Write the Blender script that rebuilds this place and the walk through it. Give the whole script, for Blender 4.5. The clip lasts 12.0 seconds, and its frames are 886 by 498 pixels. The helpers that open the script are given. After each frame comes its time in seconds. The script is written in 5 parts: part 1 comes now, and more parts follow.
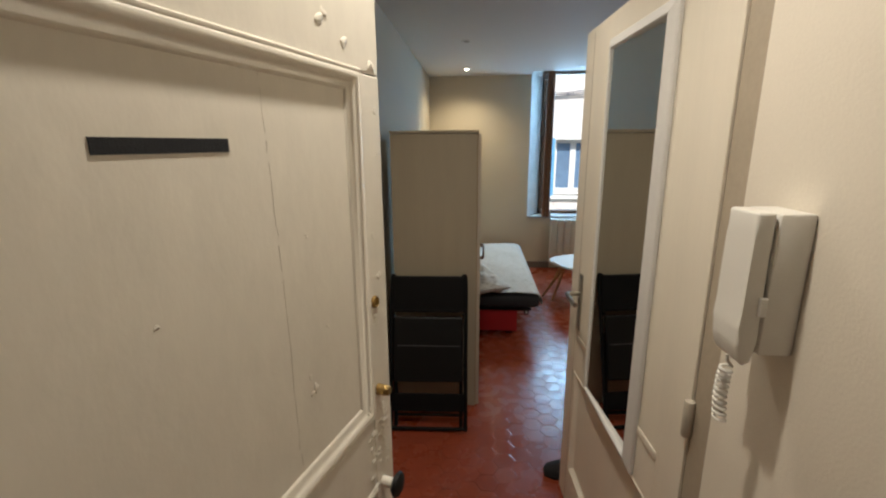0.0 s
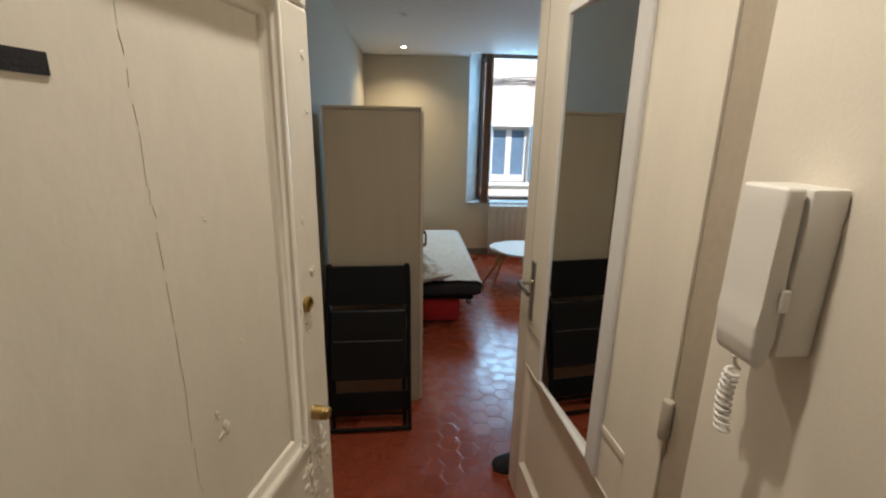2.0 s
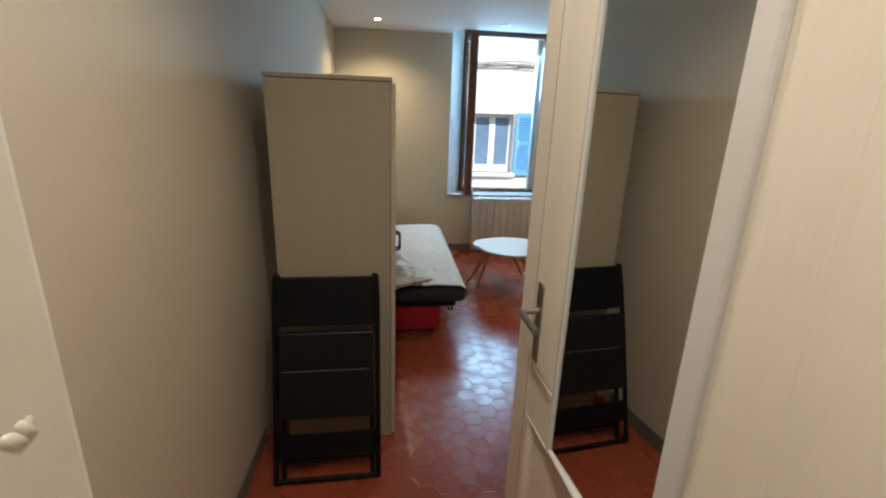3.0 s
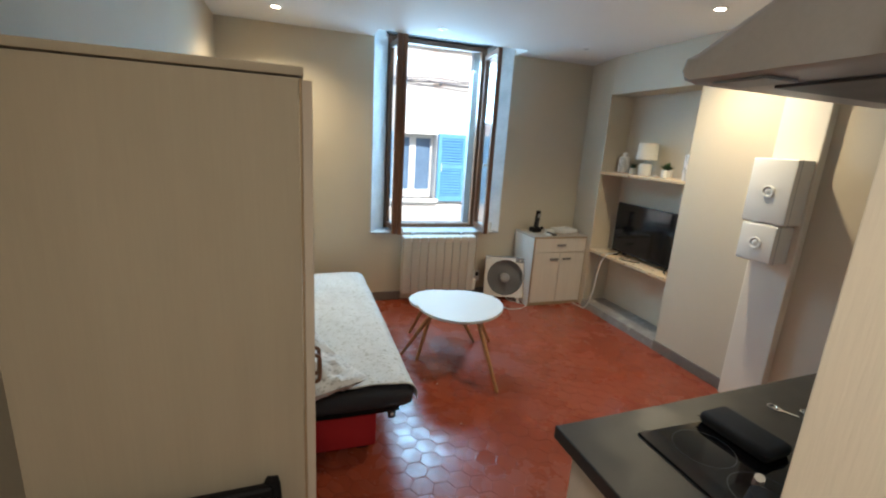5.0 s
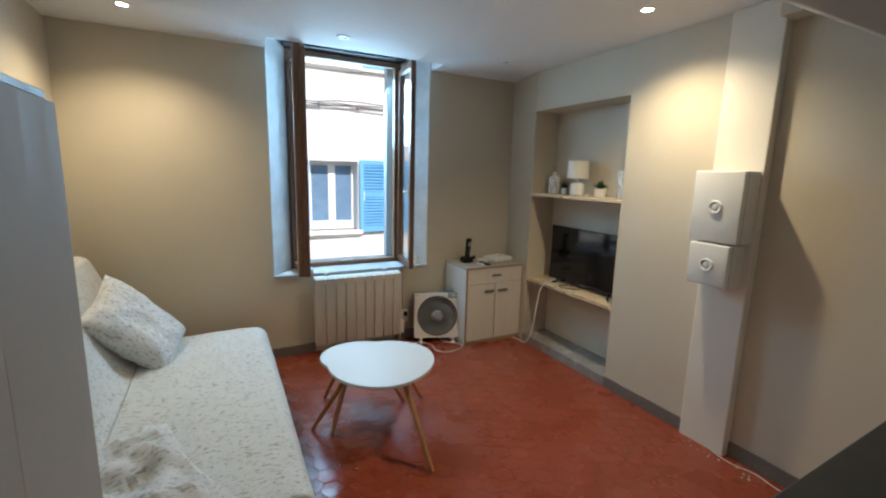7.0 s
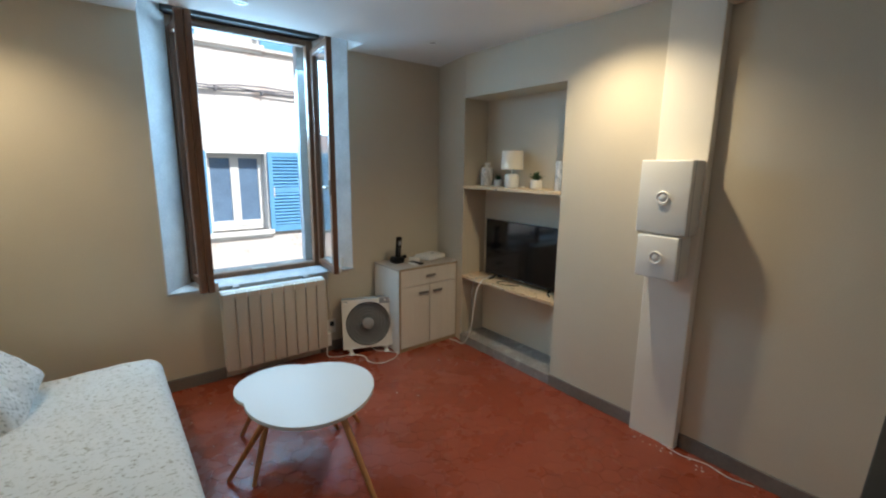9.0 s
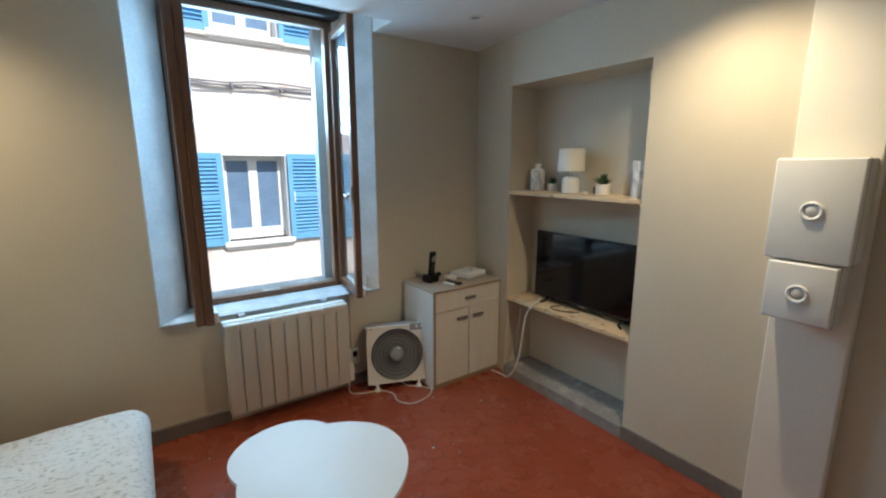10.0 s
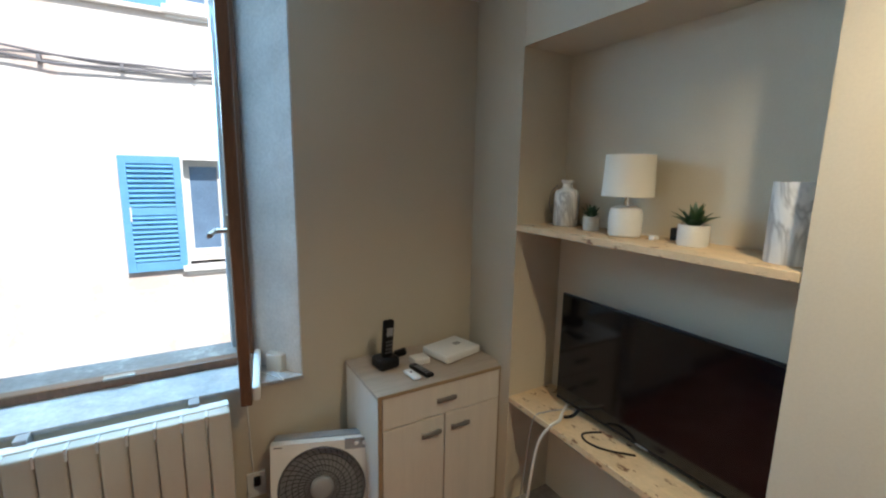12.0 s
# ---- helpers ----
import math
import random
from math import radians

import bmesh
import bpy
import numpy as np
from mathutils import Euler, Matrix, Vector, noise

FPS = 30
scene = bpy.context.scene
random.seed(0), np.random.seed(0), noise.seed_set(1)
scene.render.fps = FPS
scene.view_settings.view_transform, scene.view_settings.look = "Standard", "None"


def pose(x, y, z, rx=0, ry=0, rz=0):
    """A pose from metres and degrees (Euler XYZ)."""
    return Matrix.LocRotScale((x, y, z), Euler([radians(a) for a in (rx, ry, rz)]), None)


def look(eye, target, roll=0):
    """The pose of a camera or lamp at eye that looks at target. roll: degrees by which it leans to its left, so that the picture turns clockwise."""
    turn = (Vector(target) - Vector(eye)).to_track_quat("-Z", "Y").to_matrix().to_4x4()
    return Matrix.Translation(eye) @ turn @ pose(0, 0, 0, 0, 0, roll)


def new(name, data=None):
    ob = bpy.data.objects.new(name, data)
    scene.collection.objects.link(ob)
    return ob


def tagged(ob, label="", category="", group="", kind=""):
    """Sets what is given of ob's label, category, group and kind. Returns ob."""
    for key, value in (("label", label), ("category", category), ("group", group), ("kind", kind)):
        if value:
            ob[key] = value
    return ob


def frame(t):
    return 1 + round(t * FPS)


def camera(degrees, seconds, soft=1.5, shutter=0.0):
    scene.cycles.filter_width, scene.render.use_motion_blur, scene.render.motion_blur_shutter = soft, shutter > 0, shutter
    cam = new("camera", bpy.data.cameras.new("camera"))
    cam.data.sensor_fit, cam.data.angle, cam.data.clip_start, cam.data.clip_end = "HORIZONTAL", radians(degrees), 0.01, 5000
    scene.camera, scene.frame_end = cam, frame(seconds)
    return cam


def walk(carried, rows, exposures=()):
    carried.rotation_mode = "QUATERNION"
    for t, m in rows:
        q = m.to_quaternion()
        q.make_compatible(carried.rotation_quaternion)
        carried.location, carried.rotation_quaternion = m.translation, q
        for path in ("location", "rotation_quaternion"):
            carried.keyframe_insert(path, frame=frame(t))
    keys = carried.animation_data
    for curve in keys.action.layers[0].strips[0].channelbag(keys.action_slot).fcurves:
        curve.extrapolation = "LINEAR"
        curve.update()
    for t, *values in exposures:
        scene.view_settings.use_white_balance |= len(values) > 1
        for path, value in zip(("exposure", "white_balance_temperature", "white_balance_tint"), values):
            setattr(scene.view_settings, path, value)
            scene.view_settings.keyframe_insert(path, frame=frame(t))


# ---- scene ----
cam = camera(90.9, 12.0, soft=2.2)
PATH = [
    (0, (0.385, 0.371, 1.638), (0.231, 2.31, 1.173), -0.4),
    (0.5, (0.385, 0.38, 1.63), (0.277, 2.316, 1.137), -0.1),
    (1, (0.417, 0.426, 1.605), (0.345, 2.361, 1.104), -0.4),
    (1.5, (0.408, 0.433, 1.605), (0.443, 2.37, 1.109), 0.4),
    (2, (0.346, 0.536, 1.597), (0.486, 2.462, 1.077), 1.1),
    (2.5, (0.332, 0.721, 1.561), (0.56, 2.634, 1.025), 1.9),
    (3, (0.395, 0.991, 1.555), (0.623, 2.896, 0.991), 2.0),
    (3.5, (0.381, 1.243, 1.606), (0.675, 3.154, 1.095), 2.9),
    (3.7, (0.372, 1.349, 1.614), (0.717, 3.259, 1.133), 3.0),
    (5.3, (0.383, 2.126, 1.599), (1.057, 3.948, 1.126), 3.4),
    (5.5, (0.408, 2.191, 1.6), (1.108, 4.005, 1.13), 3.2),
    (6, (0.556, 2.348, 1.565), (1.279, 4.166, 1.151), 2.8),
    (6.5, (0.67, 2.452, 1.561), (1.448, 4.251, 1.164), 2.0),
    (7, (0.682, 2.468, 1.58), (1.582, 4.221, 1.235), 1.5),
    (7.5, (0.596, 2.521, 1.583), (1.746, 4.123, 1.249), 1.2),
    (7.7, (0.558, 2.547, 1.564), (1.822, 4.047, 1.175), 1.3),
    (9.3, (0.832, 2.966, 1.589), (2.003, 4.543, 1.211), 0.3),
    (9.5, (0.883, 3.095, 1.588), (2.016, 4.698, 1.202), 0.0),
    (10, (1.017, 3.36, 1.604), (2.142, 4.969, 1.224), -0.0),
    (10.5, (1.309, 3.571, 1.623), (2.42, 5.194, 1.262), 0.2),
    (11, (1.52, 3.805, 1.635), (2.657, 5.41, 1.273), 0.8),
    (11.5, (1.747, 4.058, 1.646), (2.879, 5.665, 1.277), 1.3),
    (12, (2.022, 4.243, 1.631), (3.017, 5.944, 1.288), 1.0),
]
walk(cam, [(t, look(eye, target, roll)) for t, eye, target, roll in PATH], [(0, 0.10), (2.3, 0.14), (3.0, 0.28), (5.4, 0.63), (7.2, 0.28), (9.5, 0.18), (12, 0.30)])

# ---- world, lamps ----
world = bpy.data.worlds.new("sky")
scene.world = world
world.use_nodes = True
wn = world.node_tree
sky = wn.nodes.new("ShaderNodeTexSky")
sky.sky_type, sky.sun_disc = "NISHITA", False
sky.sun_elevation, sky.sun_rotation = radians(46), radians(172)
wn.links.new(sky.outputs["Color"], wn.nodes["Background"].inputs["Color"])
wn.nodes["Background"].inputs["Strength"].default_value = 0.15
sun = new("sun", bpy.data.lights.new("sun", "SUN"))
sun.data.energy, sun.data.angle, sun.data.color = 5.0, radians(0.5), (1, 0.97, 0.92)
sun.matrix_world = look((0, 0, 0), (-math.sin(radians(172)) * math.cos(radians(46)), -math.cos(radians(172)) * math.cos(radians(46)), -math.sin(radians(46))))

CEIL, TOP = 2.475, 2.63
# The last spot is an added, unseen fill for wardrobe and hall wall.
SPOTS = [(0.25, 5.68, 1), (2.79, 4.24, 1), (2.81, 5.58, 0), (1.49, 5.62, 0), (1.56, 4.28, 0), (0.28, 4.3, 0), (0.36, 1.08, 1), (0.36, 1.95, 1)]
POWER = {0: 42, 1: 63, 6: 36, 7: 23}
for i, (x, y, on) in enumerate(SPOTS):
    if on:
        lamp = new("spot_lamp", bpy.data.lights.new("spot_lamp", "SPOT"))
        lamp.data.energy, lamp.data.color = POWER[i], (1, 0.91, 0.78) if i > 5 else (1, 0.84, 0.57)
        lamp.data.spot_size, lamp.data.spot_blend, lamp.data.shadow_soft_size = radians(140), 1.0, 0.03
        lamp.matrix_world = pose(x, y, CEIL - 0.03)
# Area lamp added outside the window to strengthen blue skylight on sofa and table.
window_sky_fill = new("window_sky_fill", bpy.data.lights.new("window_sky_fill", "AREA"))
window_sky_fill.data.shape, window_sky_fill.data.size, window_sky_fill.data.size_y = "RECTANGLE", 0.95, 0.7
window_sky_fill.data.energy, window_sky_fill.data.color = 49, (0.34, 0.67, 1)
window_sky_fill.matrix_world = look((1.88, 6.85, 2.15), (1.35, 4.8, 0.7))


# ---- builders ----
def part(name, bm, material, parent=None, label="", smooth=False):
    me = bpy.data.meshes.new(name)
    bmesh.ops.recalc_face_normals(bm, faces=bm.faces)
    if smooth:
        for f in bm.faces:
            f.smooth = True
    bm.to_mesh(me)
    bm.free()
    me.materials.append(material)
    ob = new(name, me)
    if smooth:
        me.set_sharp_from_angle(angle=radians(40))
    if parent is not None:
        ob.parent = parent
    if label:
        ob["label"] = label
    return ob


def thing(name, m, label, category, group="", kind=""):
    ob = new(name)
    ob.empty_display_size = 0.05
    ob.matrix_basis = m
    return tagged(ob, label, category, group, kind)


def box(x0, x1, y0, y1, z0, z1, r=0.0, bm=None, m=None, seg=2):
    bm = bm or bmesh.new()
    g = bmesh.ops.create_cube(bm, size=1.0)
    vs = g["verts"]
    for v in vs:
        v.co = Vector((x0 + (v.co.x + 0.5) * (x1 - x0), y0 + (v.co.y + 0.5) * (y1 - y0), z0 + (v.co.z + 0.5) * (z1 - z0)))
    if m is not None:
        bmesh.ops.transform(bm, matrix=m, verts=vs)
    if r > 0:
        es = list({e for v in vs for e in v.link_edges})
        bmesh.ops.bevel(bm, geom=es, offset=r, segments=seg, affect="EDGES", profile=0.5)
    return bm


def prism(foot, z0, z1, bm=None, r=0.0):
    bm = bm or bmesh.new()
    lo = [bm.verts.new((x, y, z0)) for x, y in foot]
    hi = [bm.verts.new((x, y, z1)) for x, y in foot]
    n = len(foot)
    bm.faces.new(lo[::-1])
    bm.faces.new(hi)
    for i in range(n):
        bm.faces.new((lo[i], lo[(i + 1) % n], hi[(i + 1) % n], hi[i]))
    if r > 0:
        es = [e for e in bm.edges if all(v in hi for v in e.verts) or all(v in lo for v in e.verts)]
        bmesh.ops.bevel(bm, geom=es, offset=r, segments=3, affect="EDGES", profile=0.5)
    return bm


def lathe(profile, n=32, bm=None, m=None):
    """A turned body from (radius, height) pairs."""
    bm = bm or bmesh.new()
    rings = []
    for r, z in profile:
        if r < 1e-5:
            rings.append([bm.verts.new((0, 0, z))])
        else:
            rings.append([bm.verts.new((r * math.cos(2 * math.pi * i / n), r * math.sin(2 * math.pi * i / n), z)) for i in range(n)])
    for a, b in zip(rings, rings[1:]):
        for i in range(n):
            j = (i + 1) % n
            q = [a[i % len(a)], a[j % len(a)], b[j % len(b)], b[i % len(b)]]
            q = list(dict.fromkeys(q))
            if len(q) > 2:
                bm.faces.new(q)
    if m is not None:
        vs = [v for ring in rings for v in ring]
        bmesh.ops.transform(bm, matrix=m, verts=vs)
    return bm


def smooth_path(points, steps=8):
    """A Catmull-Rom line through the points."""
    p = [Vector(q) for q in points]
    p = [2 * p[0] - p[1]] + p + [2 * p[-1] - p[-2]]
    out = []
    for i in range(1, len(p) - 2):
        for k in range(steps):
            t = k / steps
            a, b, c, d = p[i - 1:i + 3]
            out.append(0.5 * (2 * b + (c - a) * t + (2 * a - 5 * b + 4 * c - d) * t * t + (3 * b - a - 3 * c + d) * t ** 3))
    return out + [p[-2]]


def tube(points, r, n=8, bm=None, r2=None):
    """A round bar along the points, from radius r to r2."""
    bm = bm or bmesh.new()
    pts = [Vector(q) for q in points]
    r2 = r if r2 is None else r2
    side = None
    rings = []
    for i, q in enumerate(pts):
        d = (pts[min(i + 1, len(pts) - 1)] - pts[max(i - 1, 0)]).normalized()
        if side is None:
            side = d.orthogonal().normalized()
        side = (side - d * side.dot(d)).normalized()
        up = d.cross(side)
        k = r + (r2 - r) * i / max(1, len(pts) - 1)
        rings.append([bm.verts.new(q + k * (math.cos(2 * math.pi * j / n) * side + math.sin(2 * math.pi * j / n) * up)) for j in range(n)])
    for a, b in zip(rings, rings[1:]):
        for j in range(n):
            bm.faces.new((a[j], a[(j + 1) % n], b[(j + 1) % n], b[j]))
    bm.faces.new(rings[0][::-1])
    bm.faces.new(rings[-1])
    return bm


# ---- materials ----
def material(name, rgb, rough=0.6, metal=0.0, vary=0.08, scale=3.0, grain=60.0, bump=0.1, spot=None, stretch=(1, 1, 1), coat=0.0, rough_vary=0.08, per_piece=0.0, vein=False):
    """Colour with broad stains and fine grain, both of real size, and fine relief. spot: (colour, scale, threshold) for a second, patchy colour."""
    ma = bpy.data.materials.new(name)
    ma.use_nodes = True
    nt = ma.node_tree
    b = nt.nodes["Principled BSDF"]
    b.inputs["Metallic"].default_value = metal
    b.inputs["Coat Weight"].default_value = coat
    b.inputs["Coat Roughness"].default_value = 0.15

    def node(kind, **kw):
        nd = nt.nodes.new(kind)
        for k, v in kw.items():
            nd.inputs[k].default_value = v
        return nd
    co = node("ShaderNodeTexCoord")
    mp = node("ShaderNodeMapping", Scale=stretch)
    nt.links.new(co.outputs["Object"], mp.inputs["Vector"])
    big = node("ShaderNodeTexNoise", Scale=scale, Detail=5.0, Roughness=0.6)
    fine = node("ShaderNodeTexNoise", Scale=grain, Detail=4.0, Roughness=0.6)
    for t in (big, fine):
        nt.links.new(mp.outputs["Vector"], t.inputs["Vector"])
    ramp = node("ShaderNodeMapRange", **{"From Min": 0.3, "From Max": 0.7, "To Min": 1 - vary, "To Max": 1 + vary})
    nt.links.new(big.outputs["Fac"], ramp.inputs["Value"])
    ramp2 = node("ShaderNodeMapRange", **{"From Min": 0.3, "From Max": 0.7, "To Min": 1 - vary * 0.6, "To Max": 1 + vary * 0.6})
    nt.links.new(fine.outputs["Fac"], ramp2.inputs["Value"])
    mul = node("ShaderNodeMath")
    mul.operation = "MULTIPLY"
    nt.links.new(ramp.outputs["Result"], mul.inputs[0])
    nt.links.new(ramp2.outputs["Result"], mul.inputs[1])
    value = mul.outputs["Value"]
    if per_piece:
        info = node("ShaderNodeObjectInfo")
        r3 = node("ShaderNodeMapRange", **{"To Min": 1 - per_piece, "To Max": 1 + per_piece})
        nt.links.new(info.outputs["Random"], r3.inputs["Value"])
        m2 = node("ShaderNodeMath")
        m2.operation = "MULTIPLY"
        nt.links.new(value, m2.inputs[0])
        nt.links.new(r3.outputs["Result"], m2.inputs[1])
        geo = node("ShaderNodeNewGeometry")
        r4 = node("ShaderNodeMapRange", **{"To Min": 1 - per_piece, "To Max": 1 + per_piece})
        nt.links.new(geo.outputs["Random Per Island"], r4.inputs["Value"])
        m3 = node("ShaderNodeMath")
        m3.operation = "MULTIPLY"
        nt.links.new(m2.outputs["Value"], m3.inputs[0])
        nt.links.new(r4.outputs["Result"], m3.inputs[1])
        value = m3.outputs["Value"]
    sc = node("ShaderNodeVectorMath")
    sc.operation = "SCALE"
    if spot:
        col, ssc, thr = spot
        st = node("ShaderNodeTexNoise", Scale=ssc, Detail=6.0, Roughness=0.65)
        nt.links.new(mp.outputs["Vector"], st.inputs["Vector"])
        sm = node("ShaderNodeMapRange", **{"From Min": thr, "From Max": thr + 0.06})
        if vein:
            st.inputs["Detail"].default_value, st.inputs["Distortion"].default_value = 3.0, 0.8
            off = node("ShaderNodeMath")
            off.operation = "SUBTRACT"
            off.inputs[1].default_value = 0.5
            ab = node("ShaderNodeMath")
            ab.operation = "ABSOLUTE"
            nt.links.new(st.outputs["Fac"], off.inputs[0])
            nt.links.new(off.outputs["Value"], ab.inputs[0])
            nt.links.new(ab.outputs["Value"], sm.inputs["Value"])
            for k, v in (("From Min", 0.0), ("From Max", thr), ("To Min", 1.0), ("To Max", 0.0)):
                sm.inputs[k].default_value = v
        else:
            nt.links.new(st.outputs["Fac"], sm.inputs["Value"])
        mx = node("ShaderNodeMix")
        mx.data_type = "RGBA"
        mx.inputs[6].default_value = (*rgb, 1)
        mx.inputs[7].default_value = (*col, 1)
        nt.links.new(sm.outputs["Result"], mx.inputs[0])
        nt.links.new(mx.outputs[2], sc.inputs[0])
    else:
        sc.inputs[0].default_value = rgb
    nt.links.new(value, sc.inputs["Scale"])
    nt.links.new(sc.outputs["Vector"], b.inputs["Base Color"])
    rr = node("ShaderNodeMapRange", **{"From Min": 0.3, "From Max": 0.7, "To Min": max(0.02, rough - rough_vary), "To Max": min(1, rough + rough_vary)})
    nt.links.new(big.outputs["Fac"], rr.inputs["Value"])
    nt.links.new(rr.outputs["Result"], b.inputs["Roughness"])
    if bump:
        bp = node("ShaderNodeBump", Strength=bump, Distance=0.004)
        nt.links.new(fine.outputs["Fac"], bp.inputs["Height"])
        nt.links.new(bp.outputs["Normal"], b.inputs["Normal"])
    return ma


def glass(name, tint=(0.95, 0.98, 1)):
    ma = bpy.data.materials.new(name)
    ma.use_nodes = True
    b = ma.node_tree.nodes["Principled BSDF"]
    b.inputs["Base Color"].default_value = (*tint, 1)
    b.inputs["Transmission Weight"].default_value = 1
    b.inputs["Roughness"].default_value = 0.01
    b.inputs["IOR"].default_value = 1.45
    return ma


def glow(name, rgb, strength):
    ma = bpy.data.materials.new(name)
    ma.use_nodes = True
    b = ma.node_tree.nodes["Principled BSDF"]
    b.inputs["Emission Color"].default_value = (*rgb, 1)
    b.inputs["Emission Strength"].default_value = strength
    return ma


M_WALL = material("greige_wall_paint", (0.585, 0.515, 0.40), 0.75, vary=0.04, scale=1.2, grain=140, bump=0.12)
M_CREAM = material("cream_wall_paint", (0.76, 0.70, 0.60), 0.7, vary=0.03, scale=1.5, grain=160, bump=0.12)
M_CEIL = material("white_ceiling_paint", (0.78, 0.77, 0.75), 0.8, vary=0.02, scale=1.0, grain=120, bump=0.05)
M_REVEAL = material("reveal_plaster", (0.66, 0.66, 0.65), 0.7, vary=0.13, scale=5, grain=80, bump=0.15)
M_OLDDOOR = material("old_door_paint", (0.80, 0.755, 0.66), 0.42, vary=0.05, scale=2.5, grain=25, bump=0.25, stretch=(1, 1, 0.5))
M_DOOR = material("door_paint", (0.78, 0.72, 0.61), 0.45, vary=0.03, scale=2, grain=40, bump=0.15, stretch=(6, 6, 0.4))
M_WHITE = material("white_paint", (0.78, 0.78, 0.76), 0.4, vary=0.02, grain=90, bump=0.04)
M_PLASTIC = material("white_plastic", (0.76, 0.74, 0.69), 0.35, vary=0.02, grain=200, bump=0.02)
M_CRACK = material("old_crack_filler", (0.68, 0.63, 0.54), 0.6, vary=0.1, grain=60, bump=0.05)
M_HINGE = material("painted_hinge_metal", (0.46, 0.42, 0.35), 0.4, vary=0.05, grain=60, bump=0.05)
M_TRIM = material("taupe_trim", (0.40, 0.34, 0.26), 0.6, vary=0.08, grain=60, bump=0.1)
M_BASE = material("grey_baseboard", (0.17, 0.145, 0.125), 0.6, vary=0.15, scale=5, grain=50, bump=0.15)
M_TILE = material("red_terracotta", (0.275, 0.057, 0.027), 0.27, vary=0.07, scale=3, grain=30, bump=0.08, spot=((0.33, 0.12, 0.08), 7.0, 0.66), rough_vary=0.13, per_piece=0.02)
M_JOINT = material("dark_joint", (0.262, 0.054, 0.026), 0.45, vary=0.10, scale=8, grain=80, bump=0.2)
M_CONCRETE = material("grey_concrete", (0.26, 0.245, 0.23), 0.8, vary=0.22, scale=6, grain=45, bump=0.4, spot=((0.36, 0.34, 0.31), 9, 0.55))
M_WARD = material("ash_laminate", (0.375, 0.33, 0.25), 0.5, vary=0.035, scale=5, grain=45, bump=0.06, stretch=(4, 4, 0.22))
# Door fronts get a lighter tone than the side panels.
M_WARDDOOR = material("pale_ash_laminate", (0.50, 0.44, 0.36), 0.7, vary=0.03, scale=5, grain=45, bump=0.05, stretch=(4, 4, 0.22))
M_WARDEDGE = material("wood_edge_band", (0.34, 0.25, 0.15), 0.5, vary=0.1, grain=70, bump=0.05)
M_CAB = material("whitewashed_laminate", (0.68, 0.64, 0.57), 0.5, vary=0.04, scale=6, grain=50, bump=0.05, stretch=(4, 4, 0.3))
M_CABTOP = material("grey_oak_laminate", (0.42, 0.35, 0.28), 0.5, vary=0.12, scale=6, grain=40, bump=0.06, stretch=(0.5, 5, 5))
M_BLACK = material("black_metal_paint", (0.005, 0.005, 0.0055), 0.55, vary=0.1, grain=80, bump=0.05)
M_BLACKCLOTH = material("black_cloth", (0.012, 0.013, 0.016), 0.85, vary=0.1, grain=400, bump=0.3)
M_BLACK.node_tree.nodes["Principled BSDF"].inputs["Specular IOR Level"].default_value = 0.15
M_GREYCLOTH = material("charcoal_cloth", (0.028, 0.028, 0.032), 0.9, vary=0.1, grain=350, bump=0.35)
M_RED = material("red_cloth", (0.42, 0.012, 0.016), 0.85, vary=0.08, grain=350, bump=0.3)
M_ORANGE = material("orange_cloth", (0.75, 0.14, 0.02), 0.8, vary=0.08, grain=300, bump=0.3)
M_RADI = material("cream_radiator_enamel", (0.58, 0.54, 0.47), 0.45, vary=0.03, grain=90, bump=0.03)
M_COVER = material("floral_cotton", (0.64, 0.635, 0.61), 0.9, vary=0.04, scale=8, grain=120, bump=0.3, spot=((0.33, 0.31, 0.25), 58, 0.555), stretch=(0.65, 1.5, 1.2))
M_COVER2 = material("floral_cotton_dense", (0.70, 0.69, 0.67), 0.9, vary=0.04, scale=8, grain=120, bump=0.3, spot=((0.40, 0.39, 0.36), 55, 0.535), stretch=(0.7, 1.6, 1))
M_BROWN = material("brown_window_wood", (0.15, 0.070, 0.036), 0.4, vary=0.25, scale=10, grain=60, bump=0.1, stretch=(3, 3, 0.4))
# Lit copy of the brown wood: light on the frame put into its colour.
M_BROWNLIT = material("brown_window_wood_lit", (0.17, 0.085, 0.045), 0.4, vary=0.2, scale=10, grain=60, bump=0.1, stretch=(3, 3, 0.4))
M_DARK = material("dark_box", (0.02, 0.018, 0.016), 0.6, vary=0.1)
M_TABLE = material("white_lacquer", (0.60, 0.61, 0.60), 0.5, vary=0.015, grain=60, bump=0.02)
M_OAK = material("oak_wood", (0.42, 0.21, 0.08), 0.45, vary=0.18, scale=8, grain=50, bump=0.1, stretch=(6, 6, 0.5))
M_PINE = material("knotty_pine", (0.65, 0.48, 0.29), 0.5, vary=0.12, scale=7, grain=40, bump=0.1, spot=((0.16, 0.06, 0.025), 15, 0.585), stretch=(2.0, 1.0, 2))
M_METAL = material("brushed_steel", (0.42, 0.39, 0.34), 0.35, metal=1, vary=0.05, grain=120, bump=0.04)
M_BRASS = material("worn_brass", (0.38, 0.26, 0.10), 0.4, metal=1, vary=0.2, grain=90, bump=0.15)
M_CHROME = material("chrome", (0.8, 0.8, 0.8), 0.12, metal=1, vary=0.02, bump=0)
M_SCREEN = material("black_screen", (0.005, 0.005, 0.006), 0.09, vary=0.0, bump=0, rough_vary=0.02)
M_BLACKPL = material("black_plastic", (0.006, 0.006, 0.0065), 0.45, vary=0.05, grain=150, bump=0.05)
